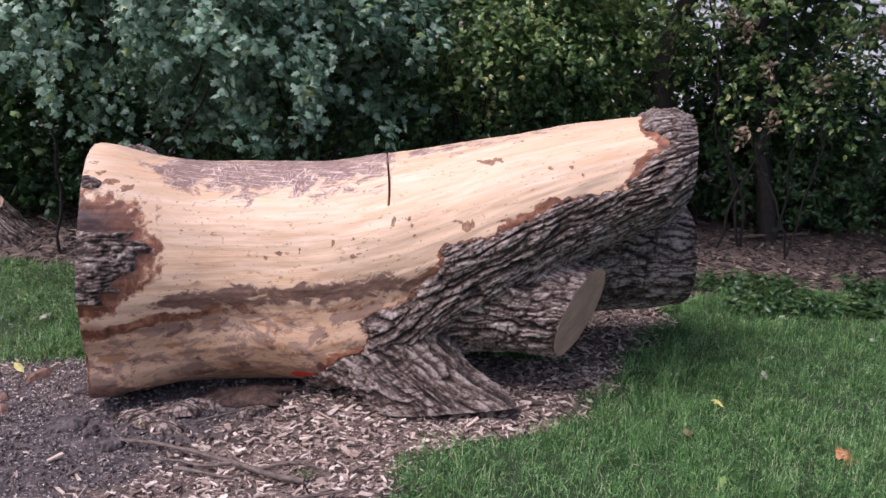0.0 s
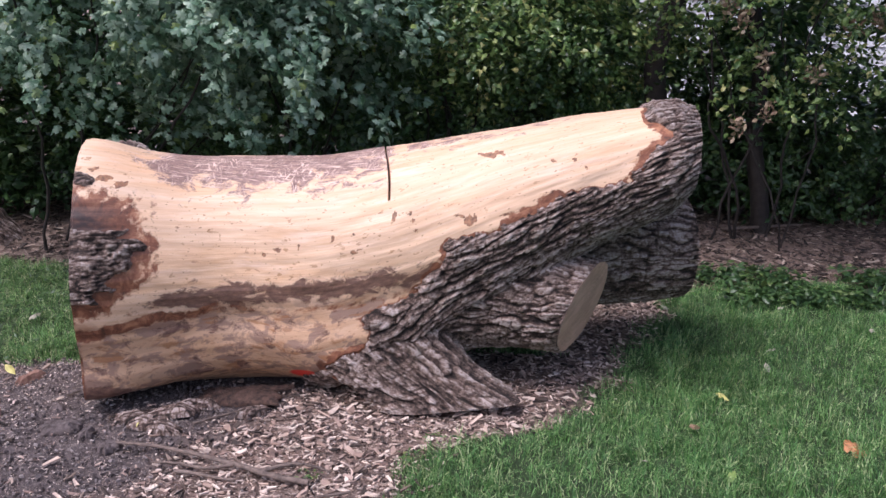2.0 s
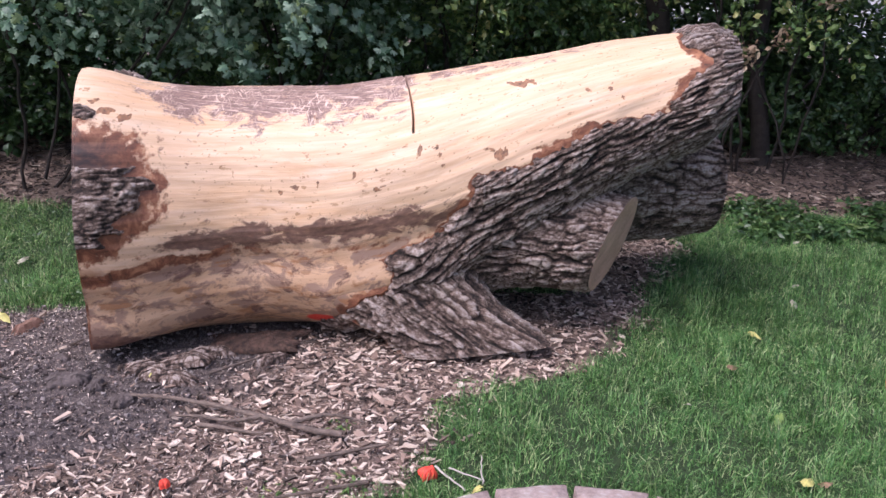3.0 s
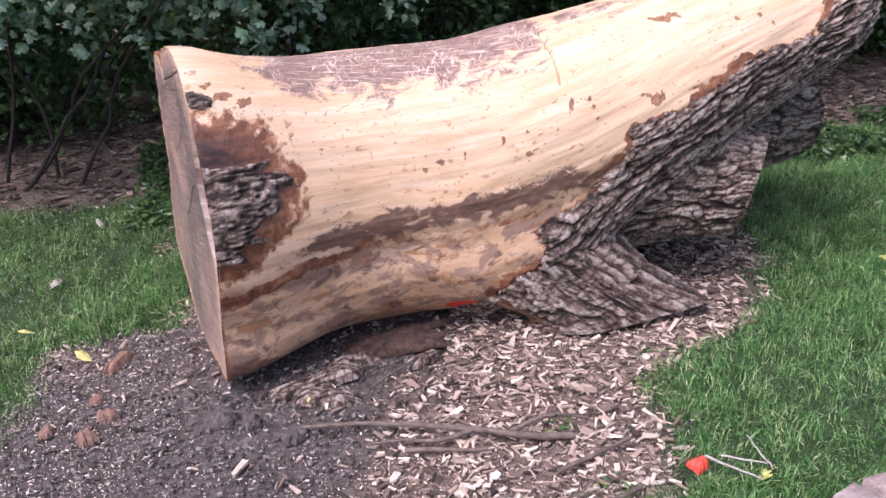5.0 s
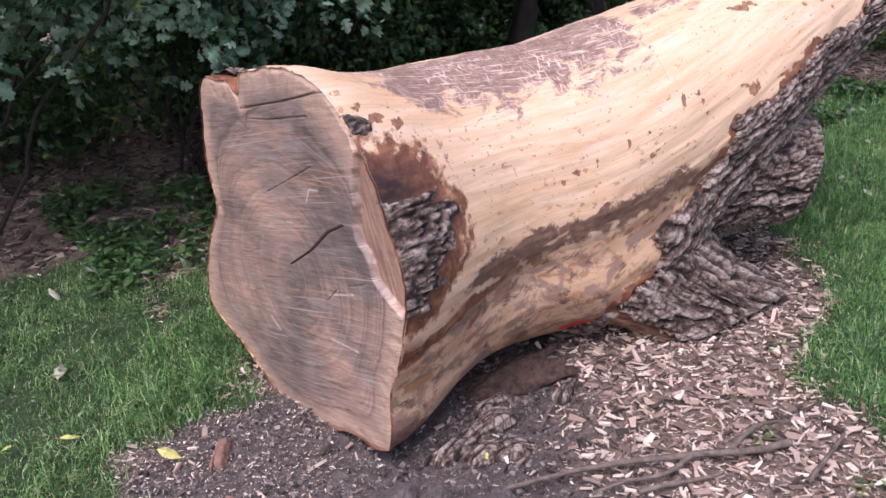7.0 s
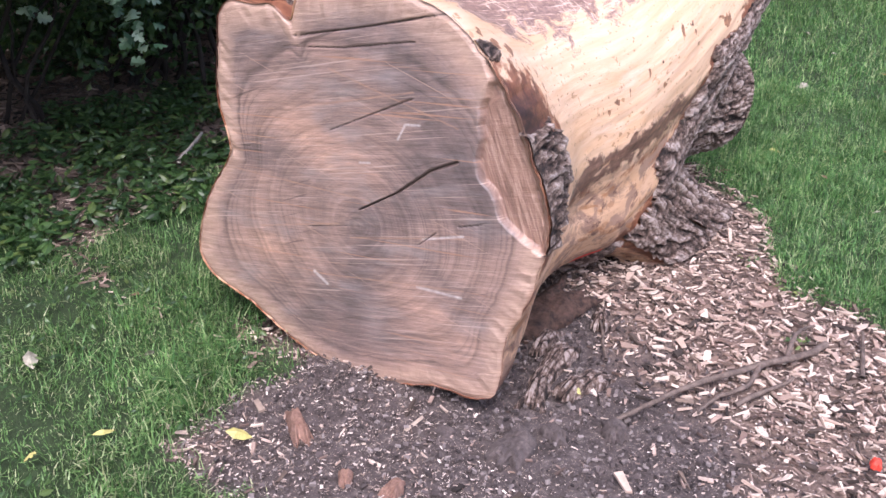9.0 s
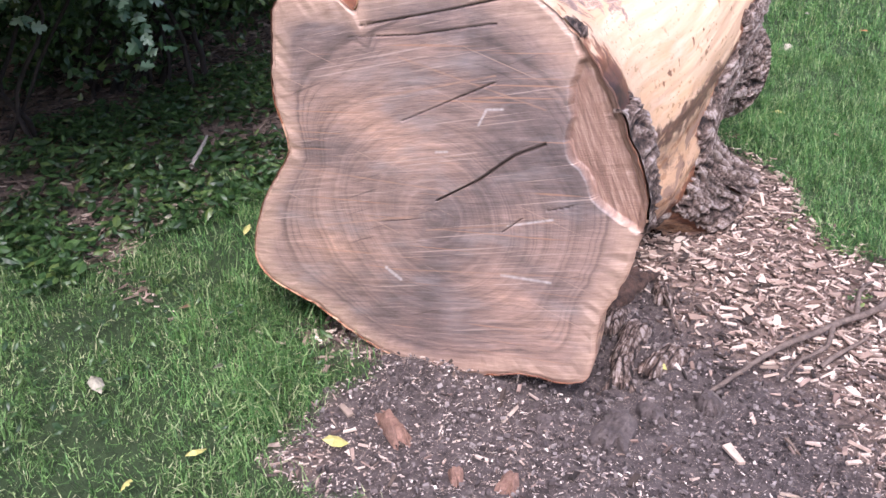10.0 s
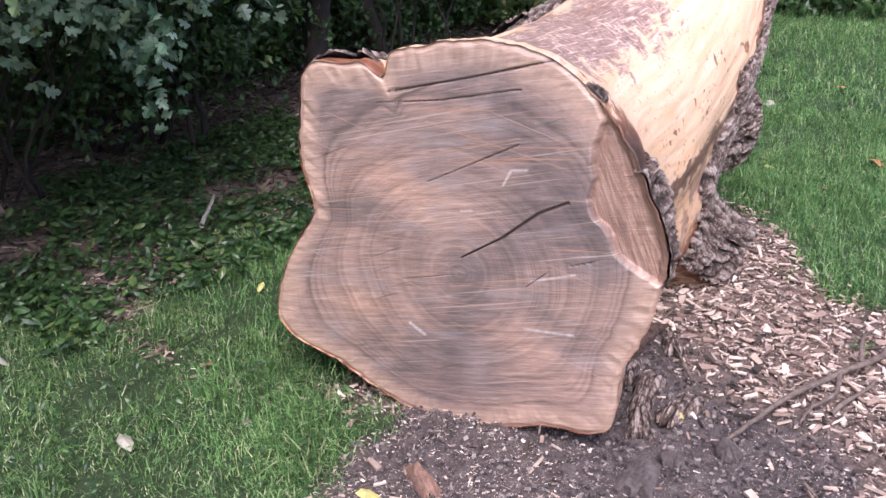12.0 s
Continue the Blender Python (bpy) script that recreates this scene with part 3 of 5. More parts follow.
def trunk_distance(P):
    x, y, z = P[..., 0], P[..., 1], P[..., 2]
    skew = -0.16 * step(-0.2, -1.3, x) + 0.10 * step(0.4, 1.0, x)
    x = np.clip(x - skew * (y - 3.8), X0, X1)
    y, z = curve(x, CY) - y, z - curve(x, CZ)
    return np.hypot(y, z) - trunk_radius(x, np.degrees(np.arctan2(z, y)) % 360)


def swell(d, k=0.13):
    """How far a surface rises towards another one at distance d, so that the two flow together."""
    return (k - np.clip(d, 0, k)) ** 2 / (4 * k)


KERF = -0.225
xs = np.unique(np.concatenate([np.arange(X0, X1, 0.0065), [X1, KERF - 0.0048, KERF - 0.0042, KERF + 0.0042, KERF + 0.0048]]))
xs = xs[(np.abs(xs - KERF) < 0.005) | (np.abs(xs - KERF) > 0.0055)]
angles = np.concatenate([np.arange(-90, 120, 0.7), np.arange(120, 270.1, 2.5)])
TX, TA = np.meshgrid(xs, angles, indexing="ij")
A360 = TA % 360
COL = TX
TX = TX - 0.035 * step(40, 90, TA) * np.exp(-((TX - KERF) / 0.12) ** 2)
ARC = np.radians(TA) * 0.46
kerf = (np.abs(COL - KERF) < 0.0045) * step(36, 38, TA) * step(140, 130, TA)
dents = 0.0022 * fbm(TX * 5, ARC * 22, 91, 3)
plain = trunk_place(TX, A360)
join = swell(limb_distance(plain, STUB)) + swell(limb_distance(plain, FLARE), 0.16) + swell(limb_distance(plain, REAR), 0.1)
bark_at = trunk_bark(TX, A360, trunk_place(TX, A360, join))
wood = trunk_place(TX, A360, join + dents - 0.14 * kerf)
px_, pz = wood[..., 0], wood[..., 2]
stain = 0.92 * np.exp(-(((TA - 74) / 27) ** 2)) * step(-1.40, -1.08, TX) * step(-0.12, -0.3, TX)
stain = np.maximum(stain, 0.53 * np.exp(-(((TA - 76) / 17) ** 2)) * step(-0.3, -0.1, TX) * step(0.75, 0.4, TX))
band = curve(TX, [(-1.455, 0.45), (-1.1, 0.475), (-0.64, 0.485), (-0.31, 0.525), (-0.05, 0.58), (0.1, 0.62)]) + 0.02 * fbm(TX * 3, pz, 88, 2)
stain = np.maximum(stain, 0.84 * np.exp(-(((pz - band) / 0.056) ** 2)) * step(-1.3, -1.1, TX) * (TA < 40))
stain = np.maximum(stain, 0.33 * step(0.43, 0.36, pz) * (TA < 40))
stain = np.maximum(stain, 0.9 * step(0.16, 0.08, pz + 0.25 * (TX + 1.4)) * step(-0.9, -1.2, TX) * (TA < 40))
rim = np.clip(1 + bark_at / (0.010 + 0.065 * step(-0.1, 0.55, fbm(px_ * 5 + 3, pz * 5, 92, 3))), 0, 1) * step(-1.405, -1.38, TX - 0.08 * (TA < 100))
ragged = 0.030 * fbm(px_ * 8, pz * 10, 87, 3) + 0.016 * fbm(px_ * 30, pz * 34, 84, 3)
scar = -across_edge(px_, pz, SCAR) + ragged
rim = np.maximum(rim, np.clip(0.56 + 5 * scar, 0, 1) * (TA < 75))
rim = np.maximum(rim, 0.60 * np.exp(-(((pz - band + 0.075 - 0.03 * fbm(TX * 4, pz * 2, 89, 3)) / 0.035) ** 2)) * (TA < 40) * (0.78 + 0.55 * step(-0.8, -1.1, TX)))
rim = np.maximum(rim, 0.9 * ((TA > 112) & (TA < 165)) * step(-1.36, -1.40, TX))
rim = np.maximum(rim, 0.56 * ((TA > 165) | (TA < -25)) * step(-1.438, -1.446, TX))
red = np.exp(-(((px_ + 0.56) / 0.075) ** 2 + ((pz - 0.10) / 0.030) ** 2)) * (TA < 20)
smear = np.zeros(TX.shape)
wig_x, wig_z = 0.008 * fbm(px_ * 40, pz * 40, 93, 2), 0.008 * fbm(px_ * 40 + 9, pz * 40, 94, 2)
for mx, mz, rx, rz in ((-0.356, 0.654, 0.014, 0.011), (-0.33, 0.665, 0.012, 0.006), (-0.651, 0.654, 0.014, 0.009), (-0.708, 0.634, 0.012, 0.008), (-0.114, 0.75, 0.008, 0.006), (-0.024, 0.778, 0.012, 0.006), (-0.60, 0.885, 0.022, 0.008),
                       (0.09, 0.79, 0.020, 0.022), (0.06, 0.81, 0.022, 0.008), (0.115, 0.805, 0.010, 0.020), (-0.20, 0.795, 0.010, 0.018), (-0.15, 0.81, 0.022, 0.005), (-0.13, 0.785, 0.007, 0.014), (0.24, 0.815, 0.035, 0.008),
                       (-1.30, 0.925, 0.028, 0.009), (-1.24, 0.90, 0.022, 0.007), (-1.345, 0.955, 0.018, 0.008), (0.16, 1.03, 0.040, 0.010), (0.21, 1.04, 0.022, 0.008), (0.42, 1.02, 0.012, 0.008), (0.50, 1.03, 0.014, 0.007), (0.55, 1.0, 0.008, 0.012),
                       (-0.44, 0.70, 0.008, 0.012), (-0.36, 0.72, 0.010, 0.006), (-0.49, 0.35, 0.028, 0.012), (-0.62, 0.33, 0.022, 0.010), (-0.80, 0.42, 0.020, 0.028), (-0.57, 0.67, 0.010, 0.014)):
    smear = np.maximum(smear, step(1.15, 0.8, np.hypot((px_ - mx + wig_x) / rx, (pz - mz + wig_z) / rz)) * (TA < 80))
uvs = np.stack([TX, ARC], -1).reshape(-1, 2)
mesh_object("trunk", wood.reshape(-1, 3), grid_faces(*TX.shape), WOOD, log, "peeled pale wood with brown stains", uvs,
            {"smear": smear, "stain": stain, "scratched": step(36, 44, TA), "rim": rim, "red": red, "deep": np.clip(scar / 0.12, 0, 1) * step(0.66, 0.78, pz), "blotch": step(0.47, 0.38, pz - band + 0.485) * (TA < 40)})

ridge, own = furrows(TX, ARC - 0.35 * TX * 0.3, 101)
small, small_own = furrows(TX, ARC, 111, (0.075, 0.013))
ridge, own = np.where(TX < -1, small, ridge), np.where(TX < -1, small_own, own)
lift = join + np.where(bark_at > 0, 0.006 + 0.026 * ridge * step(0, 0.03, bark_at) * (0.15 + 0.85 * step(X0, X0 + 0.09, TX)), -0.012)
shell = trunk_place(TX, A360, lift)
keep = (bark_at > -0.012)[:-1, :-1] & (bark_at > -0.012)[1:, 1:]
v, f, h_, o_, u_ = compact(shell.reshape(-1, 3), grid_faces(*TX.shape, keep), ridge.ravel(), own.ravel(), uvs)
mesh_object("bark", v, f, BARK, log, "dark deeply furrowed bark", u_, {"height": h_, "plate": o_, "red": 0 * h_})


# the big sawn end
def sawn_end():
    a = np.arange(0, 360.1, 0.5)
    k = np.concatenate([np.linspace(0, 0.9, 190), np.linspace(0.905, 1.0, 20)])
    K, A = np.meshgrid(k, a, indexing="ij")
    t = np.radians(A)
    rim_ = trunk_place(np.full(A.shape, X0), A)
    py, pz_ = 3.79, 0.47
    Y, Z = py + (rim_[..., 1] - py) * K, pz_ + (rim_[..., 2] - pz_) * K
    # splits: from, to, half width
    crack = np.zeros(Y.shape)
    for y0, z0, y1, z1, w in ((3.77, 0.485, 3.66, 0.555, 0.005), (3.66, 0.555, 3.57, 0.63, 0.0065), (3.57, 0.63, 3.50, 0.665, 0.0065), (3.86, 0.675, 3.74, 0.735, 0.002), (3.74, 0.735, 3.62, 0.795, 0.0025),
                              (3.96, 0.895, 3.74, 0.945, 0.0035), (3.74, 0.945, 3.53, 1.0, 0.004), (3.99, 0.865, 3.82, 0.885, 0.002), (3.82, 0.885, 3.62, 0.925, 0.0025),
                              (3.81, 0.43, 3.93, 0.40, 0.0018), (3.43, 0.525, 3.49, 0.505, 0.0022), (3.55, 0.475, 3.60, 0.43, 0.0018)):
        ux, uz = y1 - y0, z1 - z0
        n = math.hypot(ux, uz)
        q = np.clip(((Y - y0) * ux + (Z - z0) * uz) / n**2, 0, 1)
        d = np.hypot(Y - y0 - q * ux, Z - z0 - q * uz) + 0.0
        crack = np.maximum(crack, step(w * 0.75, w * 0.25, d))
    line = curve(Z, [(0.40, 3.20), (0.49, 3.29), (0.52, 3.34), (0.62, 3.43), (0.73, 3.46), (0.86, 3.44), (1.0, 3.46)]) + 0.012 * fbm(Z * 14, Y * 3, 3, 3)
    scrape, score = np.zeros(Y.shape), np.zeros(Y.shape)
    for kind, y0, z0, y1, z1, w in ((0, 3.585, 0.45, 3.475, 0.485, 0.004), (0, 3.60, 0.315, 3.475, 0.32, 0.005), (0, 3.66, 0.69, 3.64, 0.73, 0.004), (0, 3.64, 0.73, 3.60, 0.735, 0.004),
                                    (0, 3.77, 0.61, 3.74, 0.615, 0.004), (0, 3.92, 0.27, 3.88, 0.245, 0.007), (1, 4.19, 0.51, 3.74, 0.515, 0.003), (1, 3.90, 0.27, 3.47, 0.34, 0.003),
                                    (1, 4.10, 0.36, 3.84, 0.43, 0.003), (1, 3.80, 0.40, 3.47, 0.48, 0.003), (1, 4.18, 0.63, 3.98, 0.66, 0.003), (1, 3.86, 0.83, 3.50, 0.745, 0.003), (1, 3.95, 0.72, 3.62, 0.81, 0.003)):
        ux, uz = y1 - y0, z1 - z0
        q = np.clip(((Y - y0) * ux + (Z - z0) * uz) / (ux * ux + uz * uz), 0, 1)
        d = np.hypot(Y - y0 - q * ux, Z - z0 - q * uz)
        hit = step(w, w * 0.3, d) * (0.6 + 0.4 * fbm(q * 9 + y0 * 7, 0 * q, 5, 2))
        scrape, score = (np.maximum(scrape, hit), score) if kind == 0 else (scrape, np.maximum(score, hit))
    far = np.hypot(Y - 3.775, (Z - 0.44) * 1.04) / 0.52
    far = far + 0.05 * fbm(Y * 3, Z * 3, 23, 2) * step(0.05, 0.4, far)
    w = step(0.45, 1.0, K)
    round_ring = far * (1 - w) + K * w
    torn = step(0.0, 0.012, line - Y) * step(0.47, 0.5, Z) * step(1.0, 0.9, Z)
    X = X0 - 0.16 * (Y - 3.8) - 0.004 * (1 - K) + 0.003 * fbm(A / 4, K * 3, 19, 3) * step(0.85, 0.95, K) * step(1.0, 0.97, K) + (0.02 * torn + 0.007 * crack) * step(1.0, 0.955, K) + 0.006 * step(0.97, 1.0, K)
    mesh_object("sawn_end", np.stack([X, Y, Z], -1).reshape(-1, 3), grid_faces(*K.shape)[:, ::-1], ENDGRAIN, log, "brown sawn end with growth rings and splits",
                np.stack([-Y, Z], -1).reshape(-1, 2), {"ring": round_ring, "edge": K, "crack": crack, "torn": torn, "scrape": scrape, "score": score})
    # the far end, sawn straight
    k = np.linspace(0, 1, 20)
    K, A = np.meshgrid(k, np.arange(0, 360.1, 4), indexing="ij")
    edge = trunk_place(np.full(A.shape, X1), A, 0.02)
    mid = edge[-1, :-1].mean(0)
    P = mid + (edge - mid) * K[..., None]
    mesh_object("far_end", P.reshape(-1, 3), grid_faces(*K.shape), ENDGRAIN, log, "", P[..., 1:].reshape(-1, 2), {"ring": K, "edge": K, "crack": 0 * K, "torn": 0 * K})


sawn_end()


def limb(name, form, seed, label, length_step=0.006, owner=None, peeled=False, cut_material=None, coarse=1.0, deep=0.024, near=()):
    """A barked limb that ends in a saw cut and swells where it meets the trunk and the limbs near it."""
    owner = owner or log
    start, end, normal, d, side, up, L = (form[k] for k in ("start", "end", "normal", "d", "side", "up", "L"))
    r0, r1, flat, square = form["r0"], form["r1"], form["flat"], form["square"]
    s = np.linspace(0, 1, int(L / length_step))
    a = np.linspace(0, 2 * np.pi, int(2 * np.pi * max(r0, r1) / 0.006))
    S, A = np.meshgrid(s, a, indexing="ij")
    ridge, own = furrows(S * L, A * r1 * coarse, seed)
    r = (r0 + (r1 - r0) * S) * (1 + 0.05 * fbm(S * 3, np.cos(A) * 1.5, seed + 5, 2)) * (np.abs(np.cos(A)) ** square + np.abs(np.sin(A)) ** square) ** (-1 / square)
    e = np.cos(A)[..., None] * side * flat + np.sin(A)[..., None] * up

    def place(radius):
        off = radius[..., None] * e
        shift = -(off @ normal) / d.dot(normal)
        return start + S[..., None] * (end - start) + off + (shift * S**2)[..., None] * d
    plain = place(r)
    for other in near:
        r = r + swell(trunk_distance(plain) if other == "trunk" else limb_distance(plain, other), 0.16)
    rough = deep * (ridge - 0.6) * step(1.0, 0.985, S)
    P = place(r + rough)
    uvl = np.stack([S * L + start[0], A * r1], -1).reshape(-1, 2)
    faces = grid_faces(*S.shape)
    extra = {"height": ridge, "plate": own, "red": 0 * S}
    verts = P.reshape(-1, 3)
    if peeled:
        on = front_bark(P[..., 0], P[..., 2])
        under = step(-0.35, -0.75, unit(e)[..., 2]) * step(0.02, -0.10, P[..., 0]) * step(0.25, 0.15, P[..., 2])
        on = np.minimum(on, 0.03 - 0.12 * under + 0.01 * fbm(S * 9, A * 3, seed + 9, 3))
        mark = np.exp(-(((P[..., 0] + 0.50) / 0.09) ** 2 + ((P[..., 2] - 0.095) / 0.04) ** 2))
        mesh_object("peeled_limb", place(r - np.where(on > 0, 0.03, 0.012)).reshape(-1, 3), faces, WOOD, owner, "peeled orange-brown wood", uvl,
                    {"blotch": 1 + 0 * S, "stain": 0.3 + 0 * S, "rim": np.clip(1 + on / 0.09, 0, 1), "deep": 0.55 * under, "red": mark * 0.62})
        keep = (on > -0.004)[:-1, :-1] & (on > -0.004)[1:, 1:]
        verts, faces, hh, oo, rr, uvl = compact(place(r + rough - np.where(on > 0, 0.0, 0.03)).reshape(-1, 3), grid_faces(*S.shape, keep), ridge.ravel(), own.ravel(), mark.ravel(), uvl)
        extra = {"height": hh, "plate": oo, "red": rr * 0.45}
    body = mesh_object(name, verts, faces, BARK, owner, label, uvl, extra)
    k = np.linspace(0, 1, 24)
    K, A2 = np.meshgrid(k, np.arange(len(a)), indexing="ij")
    rimp = P[-1][A2]
    Q = end + (rimp - end) * K[..., None]
    uv2 = np.stack([Q @ side, Q @ up], -1)
    mesh_object("cut_face", Q.reshape(-1, 3), grid_faces(*K.shape), cut_material or ENDGRAIN, body, "pale brown saw cut", uv2.reshape(-1, 2),
                {"ring": K, "edge": K, "crack": 0 * K, "torn": 0 * K})


def unit(v):
    return v / np.maximum(np.linalg.norm(v, axis=-1, keepdims=True), 1e-9)


limb("branch_stub", STUB, 201, "short sawn branch stub in ridged bark", cut_material=PALE_CUT, peeled=True, near=("trunk", FLARE))
limb("root_flare", FLARE, 301, "slanting sawn limb in ridged bark", coarse=0.9, deep=0.030, peeled=True, near=("trunk", STUB))
limb("rear_limb", REAR, 401, "thick rear limb in dark bark", 0.010, near=("trunk",))

# ---- leaves, grass, chips: many small pieces in one mesh each ----
LOBED = [(0, 0), (0.05, 0.32), (0.18, 0.42), (0.32, 0.22), (0.42, 0.46), (0.58, 0.44), (0.62, 0.20), (0.80, 0.25), (1.0, 0.0)]
TOOTHED = [(0, 0), (0.20, 0.26), (0.46, 0.34), (0.60, 0.18), (1.0, 0.0)]
OVATE = [(0, 0), (0.30, 0.24), (0.65, 0.22), (1.0, 0.0)]
PLAIN = [(0, 0), (0.45, 0.26), (1.0, 0.0)]


def leaf_mesh(name, pos, out, size, mat, parent, seed, shape, label="", droop=0.25, lift=0.7):
    r = np.random.RandomState(seed)
    n = len(pos)
    half = np.array(shape)
    ring = np.concatenate([half, half[-2:0:-1] * (1, -1)])
    tmpl = np.concatenate([[(0.42, 0, 0.0)], np.stack([ring[:, 0], ring[:, 1], -0.35 * np.abs(ring[:, 1]) - droop * ring[:, 0] ** 2], -1)])
    k = len(ring)
    tri = np.array([(0, 1 + i, 1 + (i + 1) % k) for i in range(k)])
    nrm = unit(out * 0.5 + np.array([0, 0, lift]) + r.normal(0, 0.45, (n, 3)))
    ax = unit(np.cross(nrm, r.normal(0, 1, (n, 3))))
    bx = np.cross(nrm, ax)
    size = size * r.uniform(0.6, 1.25, n)
    V = pos[:, None] + size[:, None, None] * (tmpl[None, :, :1] * ax[:, None] + tmpl[None, :, 1:2] * bx[:, None] + tmpl[None, :, 2:] * nrm[:, None])
    F = tri[None] + (np.arange(n) * (k + 1))[:, None, None]
    return mesh_object(name, V.reshape(-1, 3), F.reshape(-1, 3), mat, parent, label, smooth=False)


def spray_points(center, radii, sprays, per, seed, length=0.35, hollow=0.55):
    """Leaf places along many small twigs that reach outwards from the inside of a crown."""
    r = np.random.RandomState(seed)
    d = unit(r.normal(0, 1, (sprays, 3)))
    rad = hollow + (1 - hollow) * r.rand(sprays, 1) ** 0.7
    lump = 1 + 0.36 * fbm(d[:, 0] * 2.2 + seed, d[:, 2] * 2.2 + d[:, 1], seed, 2)[:, None]
    base = np.array(center) + d * rad * lump * np.array(radii)
    way = unit(d * (1, 1, 0.5) + r.normal(0, 0.45, (sprays, 3)) + (0, 0, -0.1))
    t = r.rand(sprays, per, 1)
    pos = base[:, None] + way[:, None] * length * t + r.normal(0, 0.035, (sprays, per, 3)) - (0, 0, 0.12) * t**2
    return pos.reshape(-1, 3), np.repeat(d, per, 0)


def tube(points, radii, sides=7):
    p, rad = np.array(points, float), np.array(radii, float)
    d = unit(np.gradient(p, axis=0))
    side = unit(np.cross(d, np.array([0.31, 0.17, 0.93])))
    up = np.cross(side, d)
    a = np.linspace(0, 2 * np.pi, sides + 1)[:-1]
    V = p[:, None] + rad[:, None, None] * (np.cos(a)[None, :, None] * side[:, None] + np.sin(a)[None, :, None] * up[:, None])
    i = np.arange(len(p) * sides).reshape(len(p), sides)
    j = np.roll(i, -1, 1)
    F = np.stack([i[:-1], j[:-1], j[1:], i[1:]], -1).reshape(-1, 4)
    return V.reshape(-1, 3), F


def stem(name, start, end, r0, r1, seed, parent, mat, wander=0.06, steps=14, label=""):
    t = np.linspace(0, 1, steps)
    p = np.array(start) + t[:, None] * (np.array(end) - np.array(start))
    p[:, 0] += wander * (fbm(t * 3 + seed, t * 0 + seed * 0.37, seed % 97, 2) - fbm(seed + 0 * t, t * 0 + seed * 0.37, seed % 97, 2))
    p[:, 1] += wander * (fbm(t * 3 - seed, t * 0 + seed * 0.71, seed % 89, 2) - fbm(-seed + 0 * t, t * 0 + seed * 0.71, seed % 89, 2))
    V, F = tube(p, r0 + (r1 - r0) * t)
    return mesh_object(name, V, F, mat, parent, label)


def shrub(name, label, base, center, radii, sprays, per, size, mat, shape, seed, stems=6, length=0.35, hollow=0.55, category="shrub", group="shrubs along the edge of the wood", r0=0.022):
    root = thing(name, label, category, group, at=(base[0], base[1], 0))
    bx, by = base
    pos, out = spray_points(center, radii, sprays, per, seed, length, hollow)
    pos[:, 2] = np.maximum(pos[:, 2], 0.06 + 0.1 * np.random.RandomState(seed).rand(len(pos)))
    leaf_mesh("crown", pos - (bx, by, 0), out, size, mat, root, seed + 1, shape)
    r = np.random.RandomState(seed + 2)
    for k in range(stems):
        d = unit(r.normal(0, 1, 3))
        end = np.array(center) + d * np.array(radii) * 0.75 - (bx, by, 0)
        end[2] = max(end[2], 0.7)
        stem("stem", (r.uniform(-0.25, 0.25), r.uniform(-0.2, 0.2), -0.05), end, r0 * r.uniform(0.6, 1.2), 0.005, seed + 10 + k, root, STEM, 0.10)
    return root


shrub("maple_shrub", "broad shrub with pale blue-green lobed leaves", (-2.3, 6.0), (-1.95, 5.70, 1.84), (1.35, 0.85, 0.76), 250, 50, 0.060, LEAF_PALE, LOBED, 11, 6, 0.45, r0=0.012)
shrub("maple_shrub", "overhanging shrub with large pale lobed leaves", (-0.9, 6.5), (-0.95, 5.95, 1.66), (0.80, 0.6, 0.72), 110, 50, 0.062, LEAF_PALE, LOBED, 23, 5, 0.4, r0=0.012)
shrub("box_elder_shrub", "dense dark green shrub with small leaves", (-0.1, 7.0), (-0.1, 6.9, 1.30), (1.35, 0.7, 1.05), 700, 26, 0.056, LEAF_DARK, TOOTHED, 31, 8)
shrub("box_elder_shrub", "shrub with yellowing green leaves", (0.0, 6.6), (0.30, 6.4, 1.70), (1.0, 0.5, 0.55), 190, 34, 0.052, LEAF_YELLOW, TOOTHED, 43, 5)
yellow_shrub = shrub("box_elder_shrub", "loose shrub with yellow-green leaves, brown seeds and bare twigs", (2.3, 6.6), (2.25, 6.15, 1.85), (0.95, 0.65, 0.55), 120, 32, 0.052, LEAF_YELLOW, TOOTHED, 53, 6, 0.4, r0=0.012)
shrub("box_elder_shrub", "leafy shrub with bare twigs under it", (1.0, 7.6), (1.1, 7.6, 1.5), (0.8, 0.4, 0.7), 200, 28, 0.055, LEAF_YELLOW, TOOTHED, 57, 5)
shrub("dark_shrub", "dark green leafy shrub beside litter", (3.5, 7.7), (3.55, 7.6, 0.7), (1.3, 0.5, 0.75), 430, 20, 0.065, LEAF_DARK, TOOTHED, 61, 6)
shrub("dark_shrub", "dark green leafy shrub near an old stump", (-3.9, 7.2), (-3.9, 7.0, 1.2), (1.5, 0.7, 1.2), 700, 16, 0.09, LEAF_DARK, TOOTHED, 71, 7)
shrub("dark_shrub", "low dark shrub at the edge of the lawn", (5.2, 7.0), (5.2, 6.9, 0.9), (1.2, 0.9, 1.0), 420, 13, 0.09, LEAF_YELLOW, TOOTHED, 83, 6)
shrub("dark_shrub", "dark shrub beyond the lawn", (7.3, 5.2), (7.4, 5.0, 0.9), (1.0, 1.6, 1.2), 420, 13, 0.12, LEAF_DARK, TOOTHED, 91, 6)
shrub("dark_shrub", "dark shrub beyond the lawn", (8.3, 2.6), (8.4, 2.4, 1.0), (1.0, 1.6, 1.3), 360, 13, 0.12, LEAF_DARK, TOOTHED, 97, 6)

